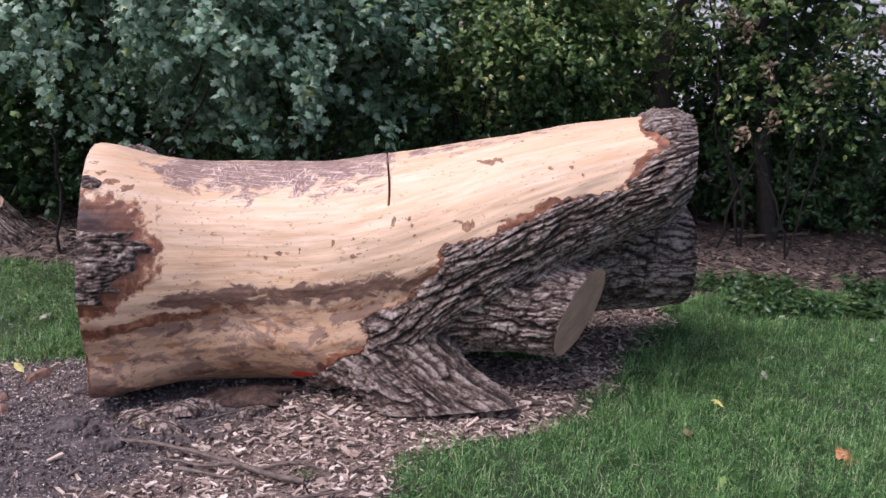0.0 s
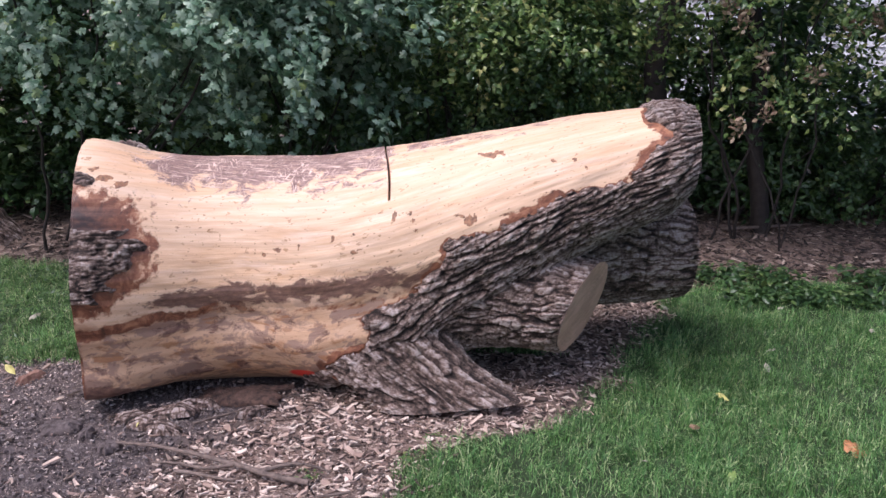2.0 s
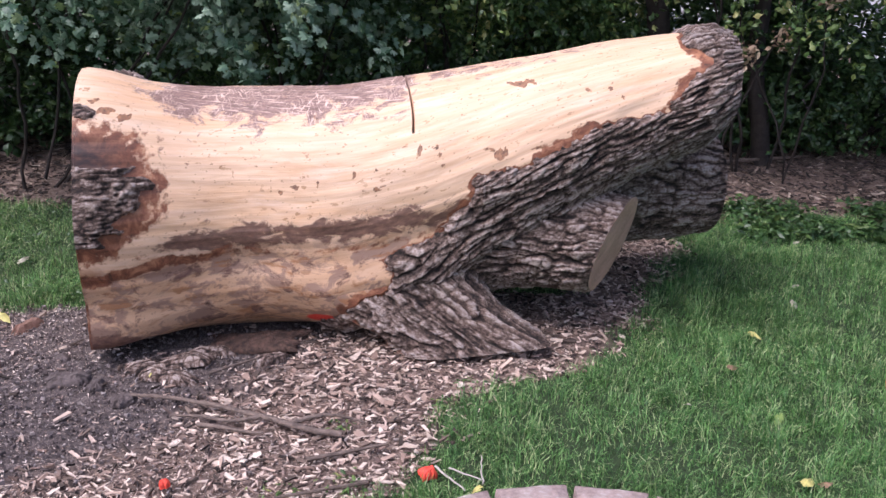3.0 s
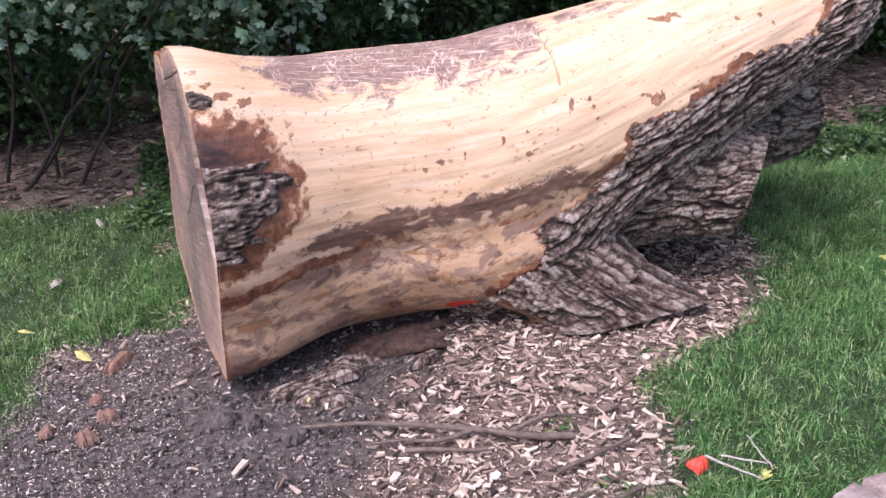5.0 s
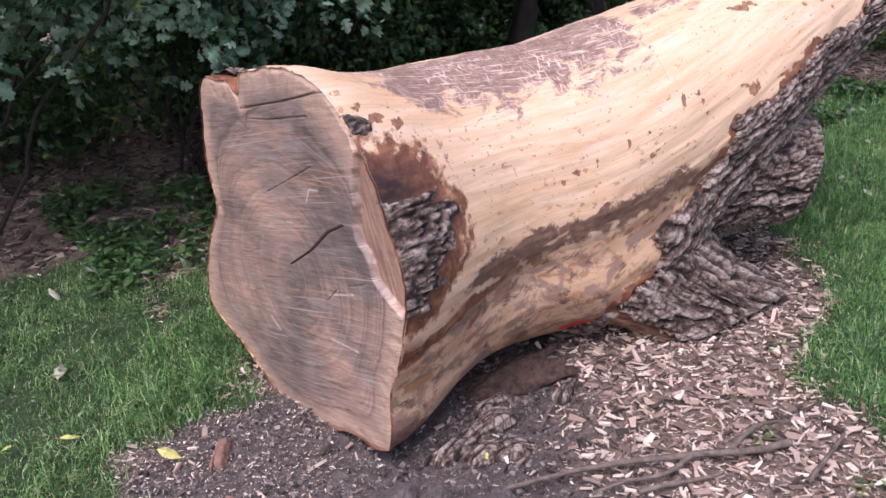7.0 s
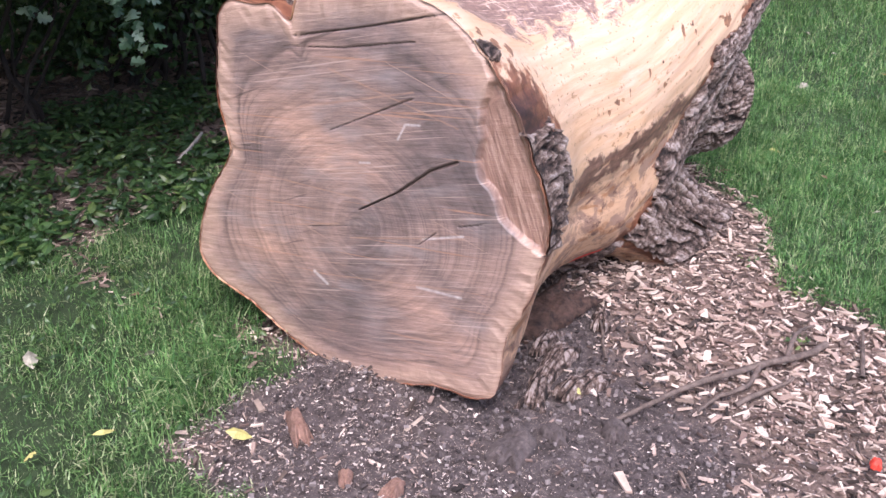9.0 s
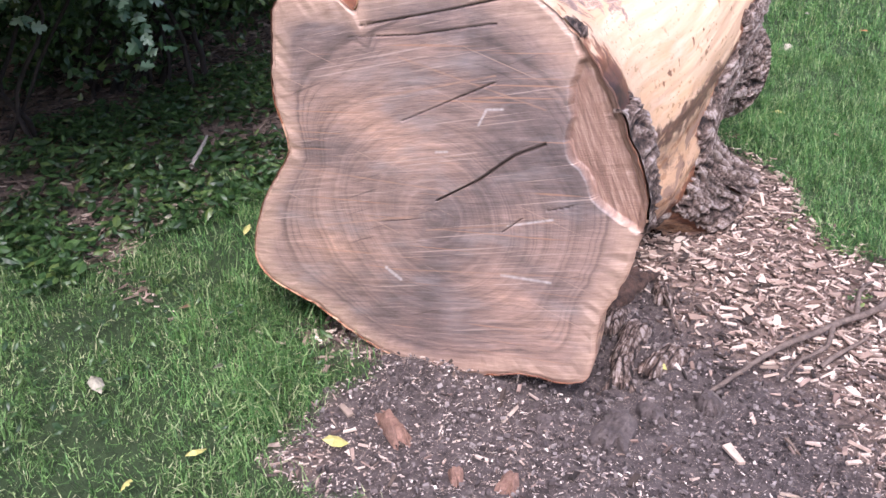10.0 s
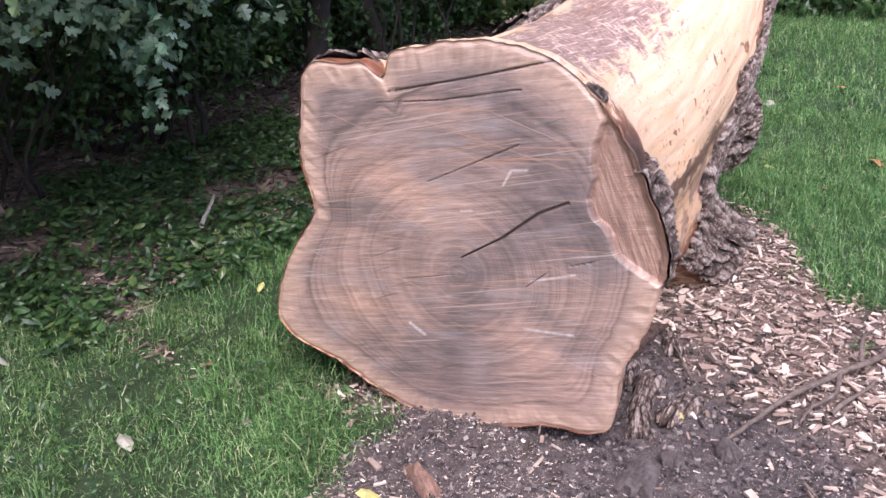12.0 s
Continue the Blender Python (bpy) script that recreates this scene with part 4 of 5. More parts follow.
shrub("dark_shrub", "dark undergrowth behind thin trunks", (1.9, 8.1), (1.9, 8.0, 0.8), (1.3, 0.4, 0.9), 420, 20, 0.075, LEAF_DARK, TOOTHED, 103, 5)
shrub("dark_shrub", "low dark shrub over leaf litter", (2.4, 7.5), (2.5, 7.4, 0.5), (1.0, 0.3, 0.5), 90, 18, 0.065, LEAF_DARK, TOOTHED, 107, 4)
shrub("leafy_shrub", "low leafy shrub reaching down to the litter", (-2.5, 7.2), (-2.5, 7.15, 0.55), (1.1, 0.4, 0.55), 260, 16, 0.06, LEAF_DARK, TOOTHED, 109, 5, r0=0.010)
shrub("dark_shrub", "dark undergrowth behind the pale shrub", (-0.6, 7.9), (-0.5, 7.8, 0.65), (2.1, 0.4, 0.7), 430, 16, 0.08, LEAF_DARK, TOOTHED, 113, 5, r0=0.010)
SEED = varied_material("dry_seed_wings", 0.8, 20, (0.0, (0.16, 0.10, 0.06)), (0.6, (0.34, 0.24, 0.16)), (1.0, (0.55, 0.44, 0.30)))[0]


def seed_cluster(x, y, z, n, seed):
    r = np.random.RandomState(seed)
    t = r.rand(n)
    pos = np.stack([r.normal(0, 0.022, n), r.normal(0, 0.022, n), -0.13 * t], -1) + (x - 2.3, y - 6.6, z)
    leaf_mesh("seed_tassel", pos, np.zeros((n, 3)), 0.045, SEED, yellow_shrub, seed, OVATE, "hanging bunch of dry brown seeds", 0.2, 0.1)


for k, (x, z) in enumerate(((1.84, 0.96), (2.01, 1.06), (1.80, 1.60), (2.47, 1.60), (2.26, 1.28), (1.95, 1.34), (2.62, 1.62), (1.70, 1.66))):
    seed_cluster(x, 5.7, z + 0.06, 34, 60 + k)


def tree(at, lean, r0, height_, crown, seed, label):
    root = thing("tree", label, "tree", "trees behind the shrubs", at=(at[0], at[1], 0))
    top = (lean[0], lean[1], height_)
    stem("trunk", (0, 0, -0.1), top, r0, r0 * 0.55, seed, root, STEM, 0.2, 24)
    r = np.random.RandomState(seed)
    for k in range(6):
        z = height_ * r.uniform(0.55, 0.95)
        stem("limb", (lean[0] * z / height_, lean[1] * z / height_, z), (lean[0] + r.uniform(-2, 2), lean[1] + r.uniform(-1.5, 1.5), height_ + r.uniform(-0.4, 1.6)), r0 * 0.4, 0.015, seed + k, root, STEM, 0.3)
    # crown is out of view, moved forward and thickened to shade the shrubs
    pos, out = spray_points((lean[0] + 0.3, lean[1] - 0.8, height_ + 0.6), crown, 1000, 10, seed + 3, 0.6, 0.3)
    leaf_mesh("crown", pos, out, 0.24, LEAF_DARK, root, seed + 4, TOOTHED)


tree((1.50, 6.75), (0.3, 0.4), 0.095, 4.2, (2.6, 2.0, 1.5), 120, "dark slender tree trunk rising among the shrubs")
tree((2.55, 7.0), (-0.1, 0.5), 0.075, 4.4, (2.4, 2.0, 1.5), 140, "dark thin tree trunk with hanging twigs")
tree((5.6, 8.2), (0.1, 0.2), 0.11, 4.6, (2.8, 2.2, 1.6), 180, "dark tree trunk in the far shrubs")


def far_wood():
    r = np.random.RandomState(7)
    n = 42000
    a = r.uniform(-1.05, 1.25, n)
    d = r.uniform(8.6, 10.6, n)
    x, y = d * np.sin(a) + 0.5, d * np.cos(a)
    z = 3.4 * r.rand(n) ** 0.9
    gap = np.exp(-(((x / y - 0.25) / 0.05) ** 2)) + np.exp(-(((x / y - 0.47) / 0.06) ** 2))
    keep = ~((gap > 0.45) & (z > 0.9) & (z < 2.1) & (fbm(x * 2, z * 2, 9, 2) > -0.25))
    pos = np.stack([x, y, z], -1)[keep]
    ob = leaf_mesh("far_wood", pos, np.tile((0, -1.0, 0), (len(pos), 1)), 0.2, LEAF_DARK, None, 8, PLAIN)
    tagged(ob, "dark leafy wood closing the view", "foliage", kind="stuff")


far_wood()

SIDING = rough_material("pale_grey_siding", 0.7, 6, (0.3, (0.55, 0.56, 0.58)), (0.7, (0.68, 0.69, 0.71)), bump=0.1)
house = thing("house", "pale grey sided house wall seen through the wood", "house", at=(5.5, 15.0, 0))
for k in range(26):
    z = 0.16 * k
    v = [(-5, 0, z), (5, 0, z), (5, -0.02, z), (-5, -0.02, z), (-5, 0.012, z + 0.165), (5, 0.012, z + 0.165), (5, 0.03, z + 0.165), (-5, 0.03, z + 0.165)]
    mesh_object("siding_board", v, [(3, 2, 5, 4), (0, 4, 7, 0), (0, 3, 2, 1)], SIDING, house, smooth=False)


# ---- lawn ----
def scatter(n, x0, x1, y0, y1, seed):
    r = np.random.RandomState(seed)
    return r.uniform(x0, x1, n), r.uniform(y0, y1, n), r


def blades(name, area, per_m2, length, width, seed, label, mat=GRASS):
    x0, x1, y0, y1 = area
    x, y, r = scatter(int((x1 - x0) * (y1 - y0) * per_m2), x0, x1, y0, y1, seed)
    m = lawn(x, y)
    thin = 0.72 + 0.55 * fbm(x * 1.3, y * 1.3, 77, 3)
    pit = np.hypot(x - 0.12, y - 1.58) > 0.655
    inside = (m + r.uniform(-0.10, 0.05, len(x)) > 0) & (r.rand(len(x)) < np.clip(thin, 0.25, 1)) & pit
    x, y = x[inside], y[inside]
    n = len(x)
    z = height(x, y)
    L = length * r.uniform(0.45, 1.25, n) * np.clip(1.0 + 0.3 * fbm(x * 2.5, y * 2.5, 66, 2) + 0.9 * fbm(x * 9, y * 9, 67, 2), 0.45, 1.9)
    lie = 7.0 * fbm(x * 4, y * 4, 68, 2)
    a, tilt = lie + r.normal(0, 1.1, n), np.abs(r.normal(0.75, 0.38, n))
    dx, dy = np.cos(a), np.sin(a)
    w = width * r.uniform(0.6, 1.2, n)
    fa = a + r.uniform(-0.8, 0.8, n) + np.pi / 2
    sx, sy = np.cos(fa) * w, np.sin(fa) * w
    base = np.stack([x, y, z - 0.004], -1)
    mid = base + np.stack([dx * L * 0.45 * np.sin(tilt * 0.7), dy * L * 0.45 * np.sin(tilt * 0.7), L * 0.55 * np.cos(tilt * 0.7)], -1)
    tip = mid + np.stack([dx * L * 0.5 * np.sin(tilt * 1.7), dy * L * 0.5 * np.sin(tilt * 1.7), L * 0.5 * np.cos(tilt * 1.7)], -1)
    s = np.stack([sx, sy, 0 * sx], -1)
    V = np.stack([base - s, base + s, mid - s * 0.7, mid + s * 0.7, tip], 1)
    k = (np.arange(n) * 5)[:, None]
    F = np.concatenate([k + np.array([0, 1, 3]), k + np.array([2, 3, 4])])
    ob = mesh_object(name, V.reshape(-1, 3), F, mat, smooth=False)
    tagged(ob, label, "grass", kind="stuff")


blades("lawn_grass", (-1.0, 2.6, 1.4, 5.6), 20000, 0.058, 0.0026, 301, "green mown lawn grass beside the chips")
blades("lawn_grass", (-4.2, -1.35, 2.2, 5.7), 17000, 0.046, 0.0027, 302, "thin green grass beside the sawn end", DRY_GRASS)
blades("lawn_grass", (-1.35, 0.7, 4.2, 5.3), 6000, 0.06, 0.0025, 303, "grass behind the log")
blades("lawn_grass", (-1.95, -1.42, 3.92, 4.6), 7000, 0.10, 0.0022, 305, "taller grass against the sawn end")
blades("lawn_grass", (-7.0, 8.2, -3.0, 1.4), 650, 0.08, 0.008, 306, "lawn grass stretching away behind the path")
blades("lawn_grass", (-7.0, -4.2, 1.4, 5.7), 900, 0.08, 0.007, 307, "lawn grass at the far side of the log")
blades("lawn_grass", (2.6, 8.2, 1.4, 6.2), 3300, 0.075, 0.005, 304, "green lawn grass stretching to the far shrubs")


def ground_cover(area, n, seed, label, size):
    x0, x1, y0, y1 = area
    x, y, r = scatter(n, x0, x1, y0, y1, seed)
    keep = fbm(x * 1.8, y * 1.8, seed, 3) > -0.22
    x, y = x[keep], y[keep]
    pos = np.stack([x, y, height(x, y) + r.uniform(0.02, 0.09, len(x))], -1)
    tagged(leaf_mesh("ground_cover", pos, np.zeros((len(x), 3)), size, LEAF_DARK, None, seed + 1, OVATE, lift=1.2), label, "ground cover", kind="stuff")


ground_cover((-1.8, 0.9, 5.0, 6.6), 9500, 401, "low dark ivy-like ground cover", 0.05)
def weed(x, y, n, spread, seed):
    r = np.random.RandomState(seed)
    pos = np.stack([r.normal(0, spread, n), r.normal(0, spread, n), r.uniform(0.008, 0.03, n)], -1)
    ob = leaf_mesh("weed", pos, np.zeros((n, 3)), 0.022, LEAF_YELLOW, None, seed, OVATE, lift=1.3)
    ob.location = (x, y, height(np.array(x), np.array(y)))
    tagged(ob, "small green weed sprouting among the wood chips", "weed", kind="stuff")


for k, (x, y, n, spread) in enumerate(((-0.46, 2.93, 26, 0.022), (-0.42, 2.60, 34, 0.04), (-0.62, 2.55, 24, 0.03), (-0.12, 3.12, 20, 0.02), (-0.02, 3.26, 16, 0.025))):
    weed(x, y, n, spread, 480 + k)
ground_cover((-4.2, -1.5, 3.9, 5.4), 2600, 405, "low clover leaves in the thin grass", 0.026)
ground_cover((1.2, 3.6, 5.0, 5.75), 3800, 403, "broad-leaved weeds at the edge of the lawn", 0.055)


# ---- wood chips and litter ----
def chips(name, area, n, length, seed, label, where, mat=None, up=0.004, thick=0.0, flat=False, wide=(0.10, 0.48)):
    x0, x1, y0, y1 = area
    x, y, r = scatter(n, x0, x1, y0, y1, seed)
    keep = where(x, y, r)
    x, y = x[keep], y[keep]
    n = len(x)
    L = length * np.minimum(np.exp(r.normal(0, 0.5, n)), 2.2)
    W = L * r.uniform(*wide, n)
    W = np.maximum(W, thick * L)
    H = np.maximum(np.minimum(L * 0.18, 0.006), thick * L) * r.uniform(0.6, 1.4, n)
    a = r.uniform(0, 2 * np.pi, n)
    ax = unit(np.stack([np.cos(a), np.sin(a), r.normal(0, 0.22, n)], -1))
    nz = unit(np.stack([r.normal(0, 0.25, n), r.normal(0, 0.25, n), np.ones(n)], -1))
    bx = unit(np.cross(nz, ax))
    cx = np.cross(ax, bx)
    c = np.stack([x, y, height(x, y) + up + r.uniform(0, 0.008, n)], -1)
    t = r.uniform(0.08, 1.0, (n, 2))
    bow = r.uniform(-0.25, 0.25, (n, 2))
    V = []
    for k, (i, j, l) in enumerate([(-1, -1, -1), (1, -1, -1), (1, 1, -1), (-1, 1, -1), (-1, -1, 1), (1, -1, 1), (1, 1, 1), (-1, 1, 1)]):
        e = t[:, (0 if i < 0 else 1), None]
        skew = bow[:, (0 if i < 0 else 1), None]
        V.append(c + 0.5 * (i * L[:, None] * (0.75 + 0.25 * (e if j > 0 else 1)) * ax + W[:, None] * (j * e + skew) * bx + l * H[:, None] * cx))
    V = np.stack(V, 1)
    q = np.array([(4, 5, 6, 7), (0, 1, 5, 4), (1, 2, 6, 5), (2, 3, 7, 6), (3, 0, 4, 7)])[:1 if flat else 5]
    F = (np.arange(n) * 8)[:, None, None] + q
    tagged(mesh_object(name, V.reshape(-1, 3), F.reshape(-1, 4), mat or CHIP, smooth=False), label, "wood chips", kind="stuff")


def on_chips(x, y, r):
    return (lawn(x, y) < r.uniform(-0.05, 0.12, len(x))) & (r.rand(len(x)) > 0.93 * soil_and_shade(x, y)) & (np.hypot(x - 0.12, y - 1.58) > 0.66)


chips("wood_chips", (-2.3, 1.7, 1.7, 5.5), 52000, 0.0175, 501, "pale and brown wood chips strewn over soil", on_chips)
chips("wood_splinters", (-1.6, 1.7, 1.9, 5.2), 3200, 0.030, 505, "larger pale splinters and flakes of wood among chips", on_chips, SPLINTER, up=0.008)
FLAKE = varied_object_material("wood_flake", 0.8, (0.0, (0.20, 0.13, 0.10)), (0.4, (0.45, 0.33, 0.26)), (1.0, (0.80, 0.67, 0.56)))


def flake_mesh(seed):
    """A thin split of wood, bent a little, with broken ends."""
    r = np.random.RandomState(seed)
    t = np.linspace(-1, 1, 5)
    L, W, H = 0.5 * r.uniform(0.028, 0.055), 0.5 * r.uniform(0.010, 0.026), r.uniform(0.0015, 0.003)
    w = W * (1 - r.uniform(0.2, 0.8) * np.clip(t * r.choice([-1, 1]), 0, 1) ** 2) * r.uniform(0.8, 1.2, 5)
    bow = 0.004 * r.uniform(-1, 1) * (1 - t**2)
    jag = r.uniform(-0.15, 0.15, (5, 2)) * L
    V = [(L * t[i] + jag[i, k % 2] * (i in (0, 4)), (-w[i], w[i])[k % 2], bow[i] + (H, -H)[k // 2]) for i in range(5) for k in range(4)]
    F = [(4 * i + a, 4 * i + b, 4 * i + 4 + b, 4 * i + 4 + a) for i in range(4) for a, b in ((0, 1), (1, 3), (3, 2), (2, 0))] + [(0, 2, 3, 1), (16, 17, 19, 18)]
    ob = mesh_object("wood_flake", V, F, FLAKE, smooth=False)
    me = ob.data
    bpy.data.objects.remove(ob)
    return me


flakes = [flake_mesh(510 + k) for k in range(12)]
fx, fy, r_ = scatter(900, -1.3, 0.9, 2.3, 4.2, 506)
lies = on_chips(fx, fy, r_)
for k, (x, y) in enumerate(list(zip(fx[lies], fy[lies]))[:240]):
    ob = new("wood_flake", flakes[k % 12])
    ob.location = (x, y, float(height(np.array(x), np.array(y))) + 0.012)
    ob.rotation_euler = (r_.normal(0, 0.2), r_.normal(0, 0.2), r_.uniform(0, 6.3))
    tagged(ob, "thin pale split flake of wood lying on chips", "wood chip", "loose flakes on the chips")
chips("bark_mulch", (-1.9, 1.7, 1.8, 5.4), 7000, 0.028, 507, "dark brown shreds of bark among the chips", on_chips, LITTER, up=0.006)
chips("sawdust", (-2.4, 0.8, 2.2, 4.0), 60000, 0.0056, 502, "pale sawdust flecks on dark soil", lambda x, y, r: (lawn(x, y) < 0.03) & (r.rand(len(x)) < 0.06 + 0.8 * step(-1.35, -1.8, x - 0.5 * (y - 3.2)) + 0.5 * step(3.3, 2.7, y)), SAWDUST, flat=True, wide=(0.25, 0.8))
chips("leaf_litter", (-5, 6, 5.3, 7.9), 17000, 0.045, 503, "brown leaf litter and chips under the shrubs", lambda x, y, r: lawn(x, y) < r.uniform(-0.05, 0.06, len(x)), LITTER)
chips("soil_crumbs", (-2.5, -0.3, 2.3, 4.1), 16000, 0.007, 504, "dark crumbs of trodden soil", lambda x, y, r: (lawn(x, y) < 0.02) & (r.rand(len(x)) < 0.1 + 0.9 * soil_and_shade(x, y)), CRUMB, thick=0.6)


# ---- fire pit of concrete blocks ----
pit = thing("fire_pit", "round fire pit of weathered pinkish concrete blocks", "fire pit", at=(0.12, 1.58, 0))


def block_mesh():
    bm = bmesh.new()
    bmesh.ops.create_cube(bm, size=1)
    bmesh.ops.subdivide_edges(bm, edges=bm.edges[:], cuts=4, use_grid_fill=True)
    for v in bm.verts:
        x, y, z = v.co
        edge = sum(abs(c) > 0.49 for c in (x, y, z))
        p = Vector((x * 0.181 * (1 + 0.16 * y), y * 0.105, z * 0.125))
        if edge >= 2:
            p = Vector((p.x * 0.93, p.y * 0.88, p.z * 0.90))
        p += noise.noise_vector(p * 45) * 0.004 + noise.noise_vector(p * 14) * 0.003
        v.co = p
    me = bpy.data.meshes.new("block")
    bm.to_mesh(me)
    bm.free()
    me.materials.append(BRICK)
    return me


block = block_mesh()
for k in range(40):
    course, k = divmod(k, 20)
    a = 2 * math.pi * (k + 0.5 * course) / 20 + 0.05
    ob = new("block", block)
    ob.parent = pit
    ob.location = (0.598 * math.sin(a), 0.598 * math.cos(a), 0.062 + 0.125 * course)
    ob.rotation_euler = (random.uniform(-0.02, 0.02), random.uniform(-0.02, 0.02), -a)
V, F = tube([(0, 0, -0.1), (0, 0, 0.215)], [0.54, 0.54], 48)
mesh_object("steel_liner", V, F, RUST, pit, "dark rusty steel liner")
k_ = np.linspace(0, 0.545, 14)
K, A = np.meshgrid(k_, np.linspace(0, 2 * np.pi, 40), indexing="ij")
mesh_object("ash_bed", np.stack([K * np.cos(A), K * np.sin(A), 0.012 + 0.01 * fbm(K * 9, A * 3, 2, 3)], -1).reshape(-1, 3), grid_faces(*K.shape), RUST, pit, "black ash")


# ---- fallen branch, sticks, bark pieces ----
TWIG = rough_material("grey_twig", 0.9, 30, (0.3, (0.07, 0.05, 0.04)), (0.7, (0.24, 0.18, 0.15)))
PALE_TWIG = rough_material("pale_bare_twig", 0.7, 30, (0.3, (0.30, 0.27, 0.24)), (0.7, (0.55, 0.50, 0.45)))


def smooth_path(keys, n=40):
    t = np.linspace(0, 1, len(keys))
    u = np.linspace(0, 1, n)
    return np.stack([curve(u, list(zip(t, [k[i] for k in keys]))) for i in range(3)], -1)


branch = thing("fallen_branch", "thin forked grey branch lying on the chips", "branch", at=(-0.8, 3.0, 0))
for keys, r0, r1 in (([(-1.19, 3.13, 0.012), (-1.05, 3.08, 0.03), (-0.93, 3.05, 0.026), (-0.82, 3.0, 0.03), (-0.67, 2.93, 0.03), (-0.55, 2.87, 0.028), (-0.45, 2.86, 0.02)], 0.006, 0.0115),
                     ([(-0.72, 2.95, 0.03), (-0.82, 2.94, 0.02), (-0.92, 2.98, 0.014), (-1.02, 2.99, 0.012)], 0.008, 0.004),
                     ([(-0.62, 2.91, 0.03), (-0.50, 2.93, 0.05), (-0.38, 2.92, 0.03)], 0.009, 0.004)):
    p = smooth_path(keys) - (-0.8, 3.0, 0)
    p += 0.006 * np.stack([fbm(np.arange(40) * 0.3, 0 * p[:, 0], 3, 2), fbm(np.arange(40) * 0.3, 5 + 0 * p[:, 0], 4, 2), 0 * p[:, 0]], -1)
    V, F = tube(p, np.linspace(r0, r1, 40) * (1 + 0.18 * fbm(np.arange(40) * 0.6, np.zeros(40), 6, 3)))
    mesh_object("branch_stem" if r1 > 0.01 else "side_twig", V, F, TWIG, branch)


def stick(p0, p1, r, mat, label, z=0.012):
    ob = stem("stick", (0, 0, 0), (p1[0] - p0[0], p1[1] - p0[1], 0.01), r, r * 0.6, int(abs(p0[0] * 997 + p1[1] * 131)), None, mat, 0.006, 9)
    ob.location = (p0[0], p0[1], z)
    tagged(ob, label, "stick", "loose sticks on the ground")


stick((-0.92, 2.93), (-0.70, 2.86), 0.008, TWIG, "short dark stick on the chips")
stick((-0.55, 2.72), (-0.30, 2.80), 0.008, TWIG, "brown stick on the chips")
stick((-0.36, 2.60), (-0.62, 2.50), 0.007, TWIG, "brown stick near the grass")
stick((-0.16, 2.64), (-0.08, 2.50), 0.004, PALE_TWIG, "thin pale stick beside the fire pit", 0.04)
stick((-0.12, 2.63), (-0.03, 2.55), 0.003, PALE_TWIG, "thin pale stick beside the fire pit", 0.04)
stick((-0.03, 2.53), (-0.02, 2.66), 0.003, PALE_TWIG, "thin pale stick standing in the grass", 0.05)
stick((-0.95, 3.30), (-0.78, 3.42), 0.006, TWIG, "dark twig beside the log")
stick((-0.88, 5.40), (-0.60, 5.62), 0.011, PALE_TWIG, "pale stick on the ground cover", 0.07)
stick((2.2, 6.9), (2.9, 7.1), 0.015, TWIG, "brown stick on the litter", 0.03)


def bark_piece(x, y, z, lx, ly, lz, turn, seed, label, mat=None):
    """A broken flake of bark, or a crumbled clod, with a ragged outline."""
    n = 46
    edge = np.array([-1.0, -1.0, *np.linspace(-0.98, 0.98, n), 1.0, 1.0])
    U, V = np.meshgrid(edge, edge, indexing="ij")
    ring = np.zeros(U.shape)
    ring[[0, -1], :] = ring[:, [0, -1]] = 1
    if mat is SOIL:
        X, Y = U * np.sqrt(1 - V**2 / 2), V * np.sqrt(1 - U**2 / 2)
        grow = 1 + 0.35 * fbm(X * 1.4 + seed, Y * 1.4, seed, 3)
        X, Y = X * grow * lx * 0.5, Y * grow * ly * 0.5
    else:
        X = U * lx * 0.5 * (1 + 0.30 * fbm(V * 1.7 + seed, 0 * V, seed, 3))
        Y = V * ly * 0.5 * (1 + 0.30 * fbm(U * 1.6 - seed, 0 * U, seed + 1, 3)) * (1 - 0.25 * U * math.sin(seed))
    ridge, own = furrows(X, Y, seed, (0.06, 0.012))
    rough = 0.8 * (ridge - 0.4) if mat is None else 0.9 * fbm(X * 26 + seed, Y * 26, seed + 3, 4)
    fall = np.clip((1 - np.maximum(np.abs(U), np.abs(V))) / 0.55, 0, 1) ** 0.6
    Z = (-0.55 + 1.15 * fall) * lz + rough * lz * 0.30 * fall + 0.35 * lz * fbm(X * 7 + seed, Y * 7, seed + 5, 2) * fall
    Z = np.where(ring > 0, -0.5 * lz - 0.01, Z)
    P = np.stack([X, Y, Z], -1)
    ob = mesh_object("bark_piece", P.reshape(-1, 3), grid_faces(*U.shape), mat or BARK, None, "", P[..., :2].reshape(-1, 2), {"height": ridge, "plate": own, "red": 0 * X})
    ob.location, ob.rotation_euler = (x, y, z), (0.1 * math.sin(seed), 0.12 * math.cos(seed * 3), radians(turn))
    return tagged(ob, label, "bark piece", "broken bark pieces beside the log")


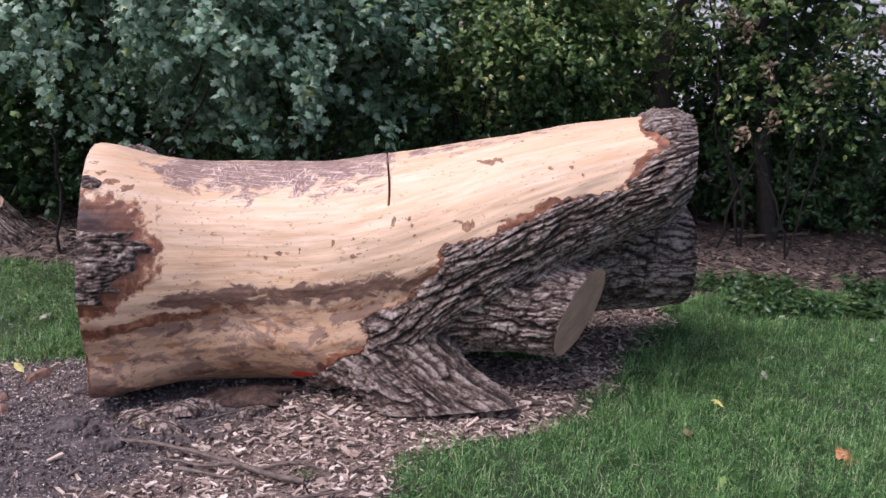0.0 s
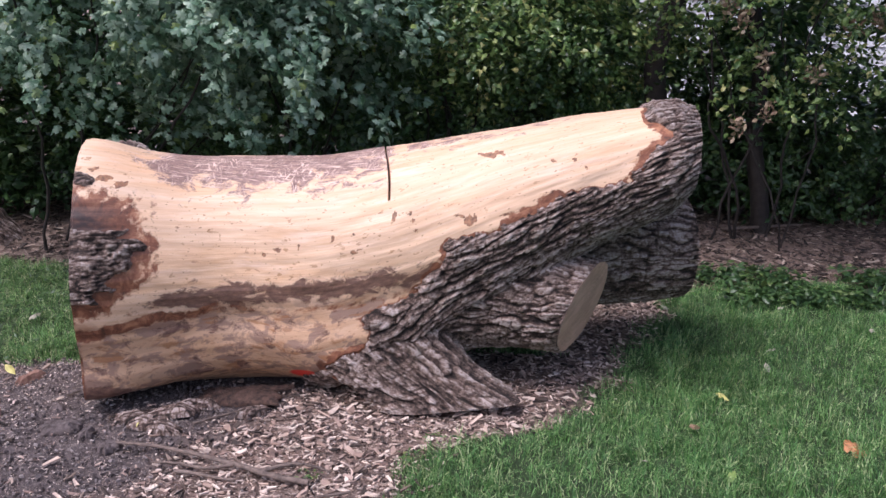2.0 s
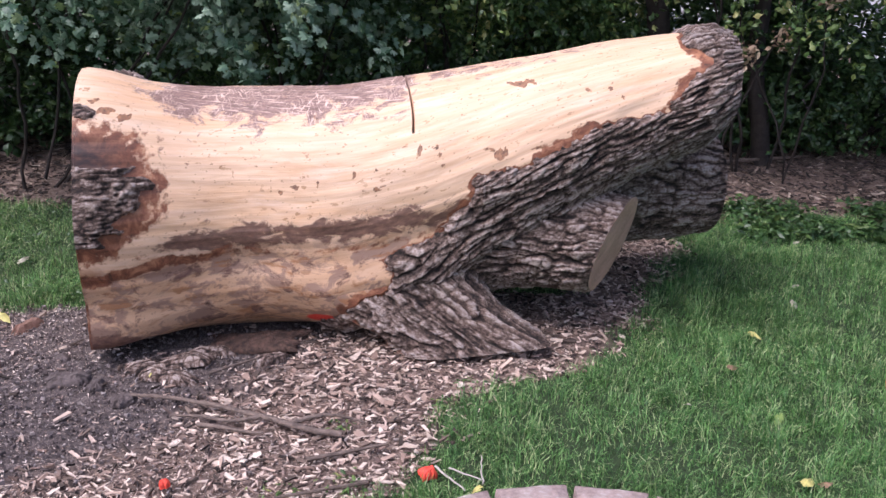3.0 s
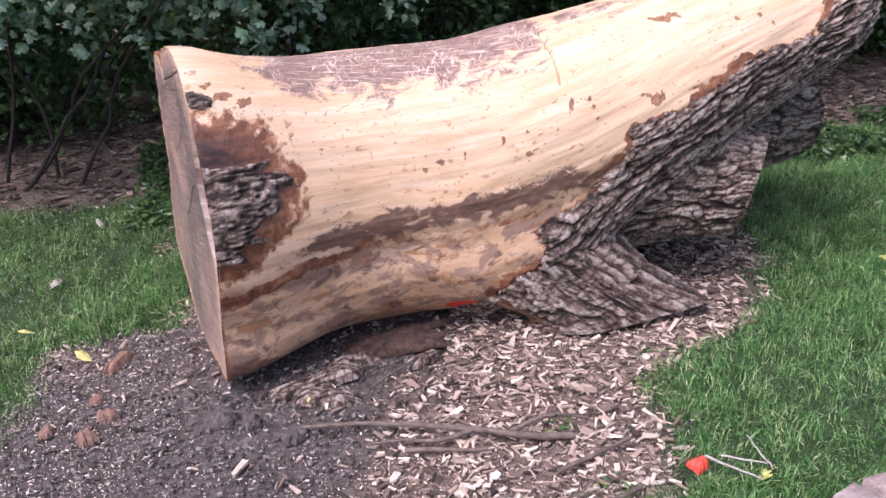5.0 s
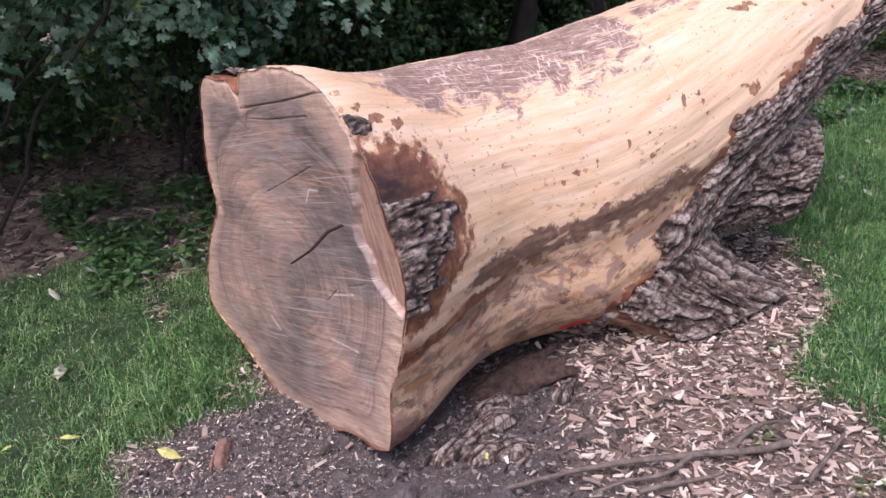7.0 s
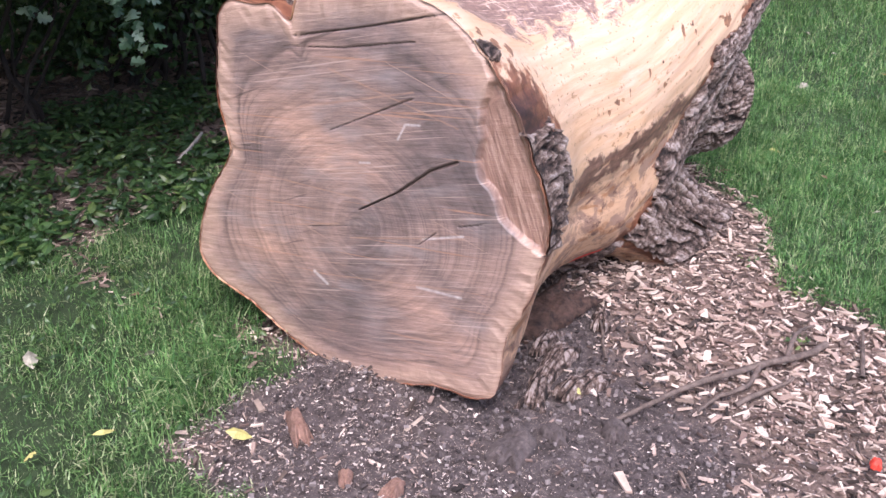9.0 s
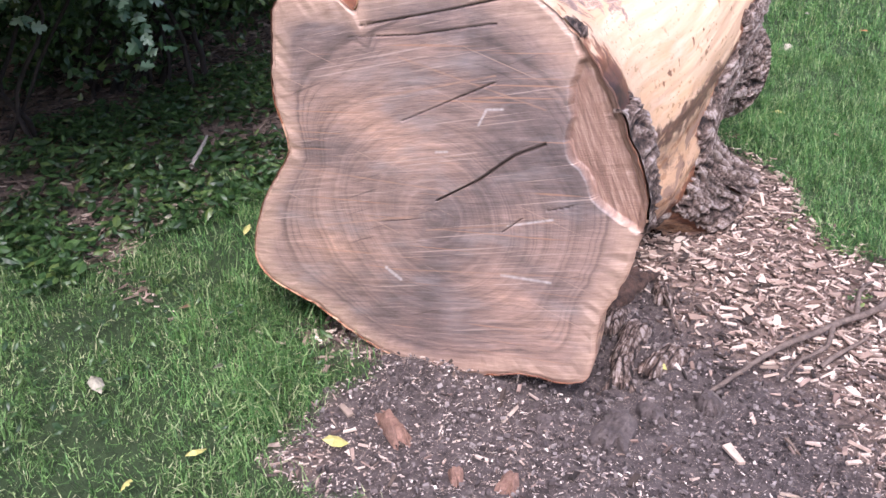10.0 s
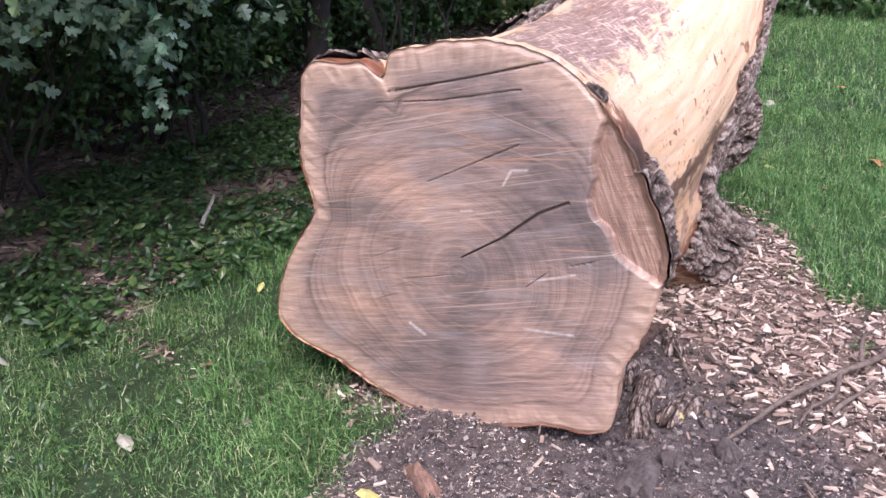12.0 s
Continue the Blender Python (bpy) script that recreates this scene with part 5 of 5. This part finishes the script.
RED_BARK = rough_material("red_brown_inner_bark", 0.9, 38, (0.35, (0.022, 0.013, 0.010)), (0.65, (0.15, 0.085, 0.062)), bump=1.0)
CHUNK = rough_material("red_brown_wood", 0.85, 22, (0.3, (0.15, 0.075, 0.05)), (0.7, (0.42, 0.25, 0.19)), bump=0.8)
SOIL = rough_material("damp_soil_clod", 0.95, 20, (0.3, (0.05, 0.038, 0.035)), (0.7, (0.19, 0.15, 0.14)), bump=1.0)
bark_piece(-0.84, 3.59, 0.014, 0.36, 0.17, 0.024, -4, 3, "flat red-brown slab of bark under the log", RED_BARK)
bark_piece(-1.07, 3.40, 0.018, 0.20, 0.07, 0.026, 8, 5, "grey furrowed bark piece beside the log")
bark_piece(-1.09, 3.285, 0.014, 0.19, 0.065, 0.026, -8, 6, "grey furrowed bark piece on soil")
bark_piece(-1.20, 3.36, 0.010, 0.15, 0.06, 0.022, 20, 7, "dark bark piece against the log")
bark_piece(-0.98, 3.49, 0.014, 0.16, 0.05, 0.022, 12, 17, "small grey bark flake under the log")
bark_piece(-0.74, 3.44, 0.012, 0.13, 0.045, 0.02, 30, 8, "small grey bark piece")
bark_piece(-1.445, 3.265, 0.008, 0.17, 0.09, 0.026, 10, 9, "flat dark clod of soil", SOIL)
bark_piece(-1.21, 3.12, 0.006, 0.09, 0.06, 0.022, 50, 10, "dark clod of soil", SOIL)
bark_piece(-1.33, 3.22, 0.006, 0.08, 0.05, 0.02, 80, 12, "dark clod of soil", SOIL)
bark_piece(-1.52, 3.42, 0.006, 0.07, 0.05, 0.02, 30, 18, "dark clod of soil", SOIL)
bark_piece(-1.735, 3.715, 0.014, 0.14, 0.045, 0.03, 62, 13, "red-brown chunk of wood on bare soil", CHUNK)
bark_piece(-1.75, 3.376, 0.010, 0.06, 0.04, 0.022, 10, 14, "small red-brown wood chunk", CHUNK)
bark_piece(-1.80, 3.27, 0.010, 0.06, 0.045, 0.024, 120, 15, "small red-brown wood chunk", CHUNK)
bark_piece(-1.796, 3.487, 0.008, 0.04, 0.03, 0.016, 40, 16, "small red-brown wood chunk", CHUNK)
bark_piece(-1.92, 3.34, 0.008, 0.05, 0.035, 0.016, 75, 19, "small red-brown wood chunk", CHUNK)


# ---- fallen leaves and small bright things ----
def fallen_leaf(x, y, size, colour, label, seed, z=0.03, shape=OVATE, name="fallen_leaf"):
    m, nt, b = material(colour, 0.6)
    base = COLOURS[colour]
    col = ramp(nt, noise_tex(nt, coords(nt), 60, 5, 0.7), (0.3, tuple(c * 0.5 for c in base)), (0.7, base))
    put(nt, b.inputs["Base Color"], col)
    ob = leaf_mesh(name, np.zeros((1, 3)), np.zeros((1, 3)), size, m, None, seed, shape, lift=1.5, droop=0.4)
    ob.location = (x, y, z)
    tagged(ob, label, "leaf", "fallen leaves on the lawn")


COLOURS = {"yellow_leaf": (0.66, 0.60, 0.20), "pale_leaf": (0.50, 0.46, 0.36), "orange_leaf": (0.55, 0.24, 0.10), "brown_leaf": (0.32, 0.20, 0.12), "green_leaf": (0.32, 0.45, 0.12)}
for k, (x, y, size, colour) in enumerate([
        (1.55, 3.25, 0.10, "orange_leaf"), (1.05, 3.0, 0.09, "green_leaf"), (0.93, 2.55, 0.08, "yellow_leaf"), (1.02, 2.56, 0.08, "brown_leaf"), (1.54, 4.07, 0.10, "pale_leaf"),
        (1.66, 4.26, 0.10, "pale_leaf"), (-0.05, 2.52, 0.07, "yellow_leaf"), (-1.89, 3.80, 0.07, "yellow_leaf"), (-2.11, 4.02, 0.06, "yellow_leaf"), (-2.23, 4.06, 0.06, "yellow_leaf"),
        (-2.02, 4.49, 0.08, "pale_leaf"), (-1.79, 4.24, 0.08, "pale_leaf"), (-1.24, 5.15, 0.10, "pale_leaf"), (-0.92, 5.43, 0.08, "pale_leaf"), (-1.15, 3.29, 0.05, "yellow_leaf"),
        (2.62, 4.03, 0.10, "pale_leaf"), (1.9, 4.9, 0.09, "pale_leaf"), (2.3, 4.6, 0.08, "pale_leaf"), (1.25, 4.9, 0.08, "pale_leaf"), (2.9, 5.1, 0.09, "pale_leaf"),
        (3.6, 4.2, 0.10, "pale_leaf"), (4.2, 4.6, 0.10, "pale_leaf"), (3.2, 3.7, 0.09, "orange_leaf"), (0.98, 3.35, 0.07, "brown_leaf"), (1.2, 3.7, 0.07, "yellow_leaf"),
        (-1.62, 4.55, 0.07, "brown_leaf"), (-1.1, 4.85, 0.08, "yellow_leaf"), (-2.4, 3.95, 0.08, "brown_leaf"), (-1.95, 5.2, 0.08, "pale_leaf"), (0.75, 3.05, 0.06, "pale_leaf")]):
    fallen_leaf(x, y, size * 0.8, colour, colour.replace("_", " ") + " fallen on the ground", 700 + k, shape=LOBED if k % 3 == 0 else OVATE)

RED = rough_material("orange_red_paint", 0.6, 30, (0.3, (0.70, 0.05, 0.03)), (0.7, (0.85, 0.10, 0.06)), bump=0.2)
for x, y, size in ((-0.18, 2.63, 0.046), (-0.94, 2.57, 0.028)):
    ob = bark_piece(x, y, 0.03, size, size * 0.8, size * 0.42, 20, int(size * 1000), "orange-red painted scrap of wood", RED)
    ob.name = "painted_scrap"
    ob["category"] = "wood scrap"
    ob["group"] = "painted scraps"

stump = thing("old_stump", "old dark stump with a pale sawn top", "stump", at=(0, 0, 0))
limb("stump_body", limb_form((-3.27, 6.1, -0.08), (-3.28, 6.08, 0.24), (0.15, -0.3, 1), 0.48, 0.24), 601, "dark weathered bark", 0.012, owner=stump)
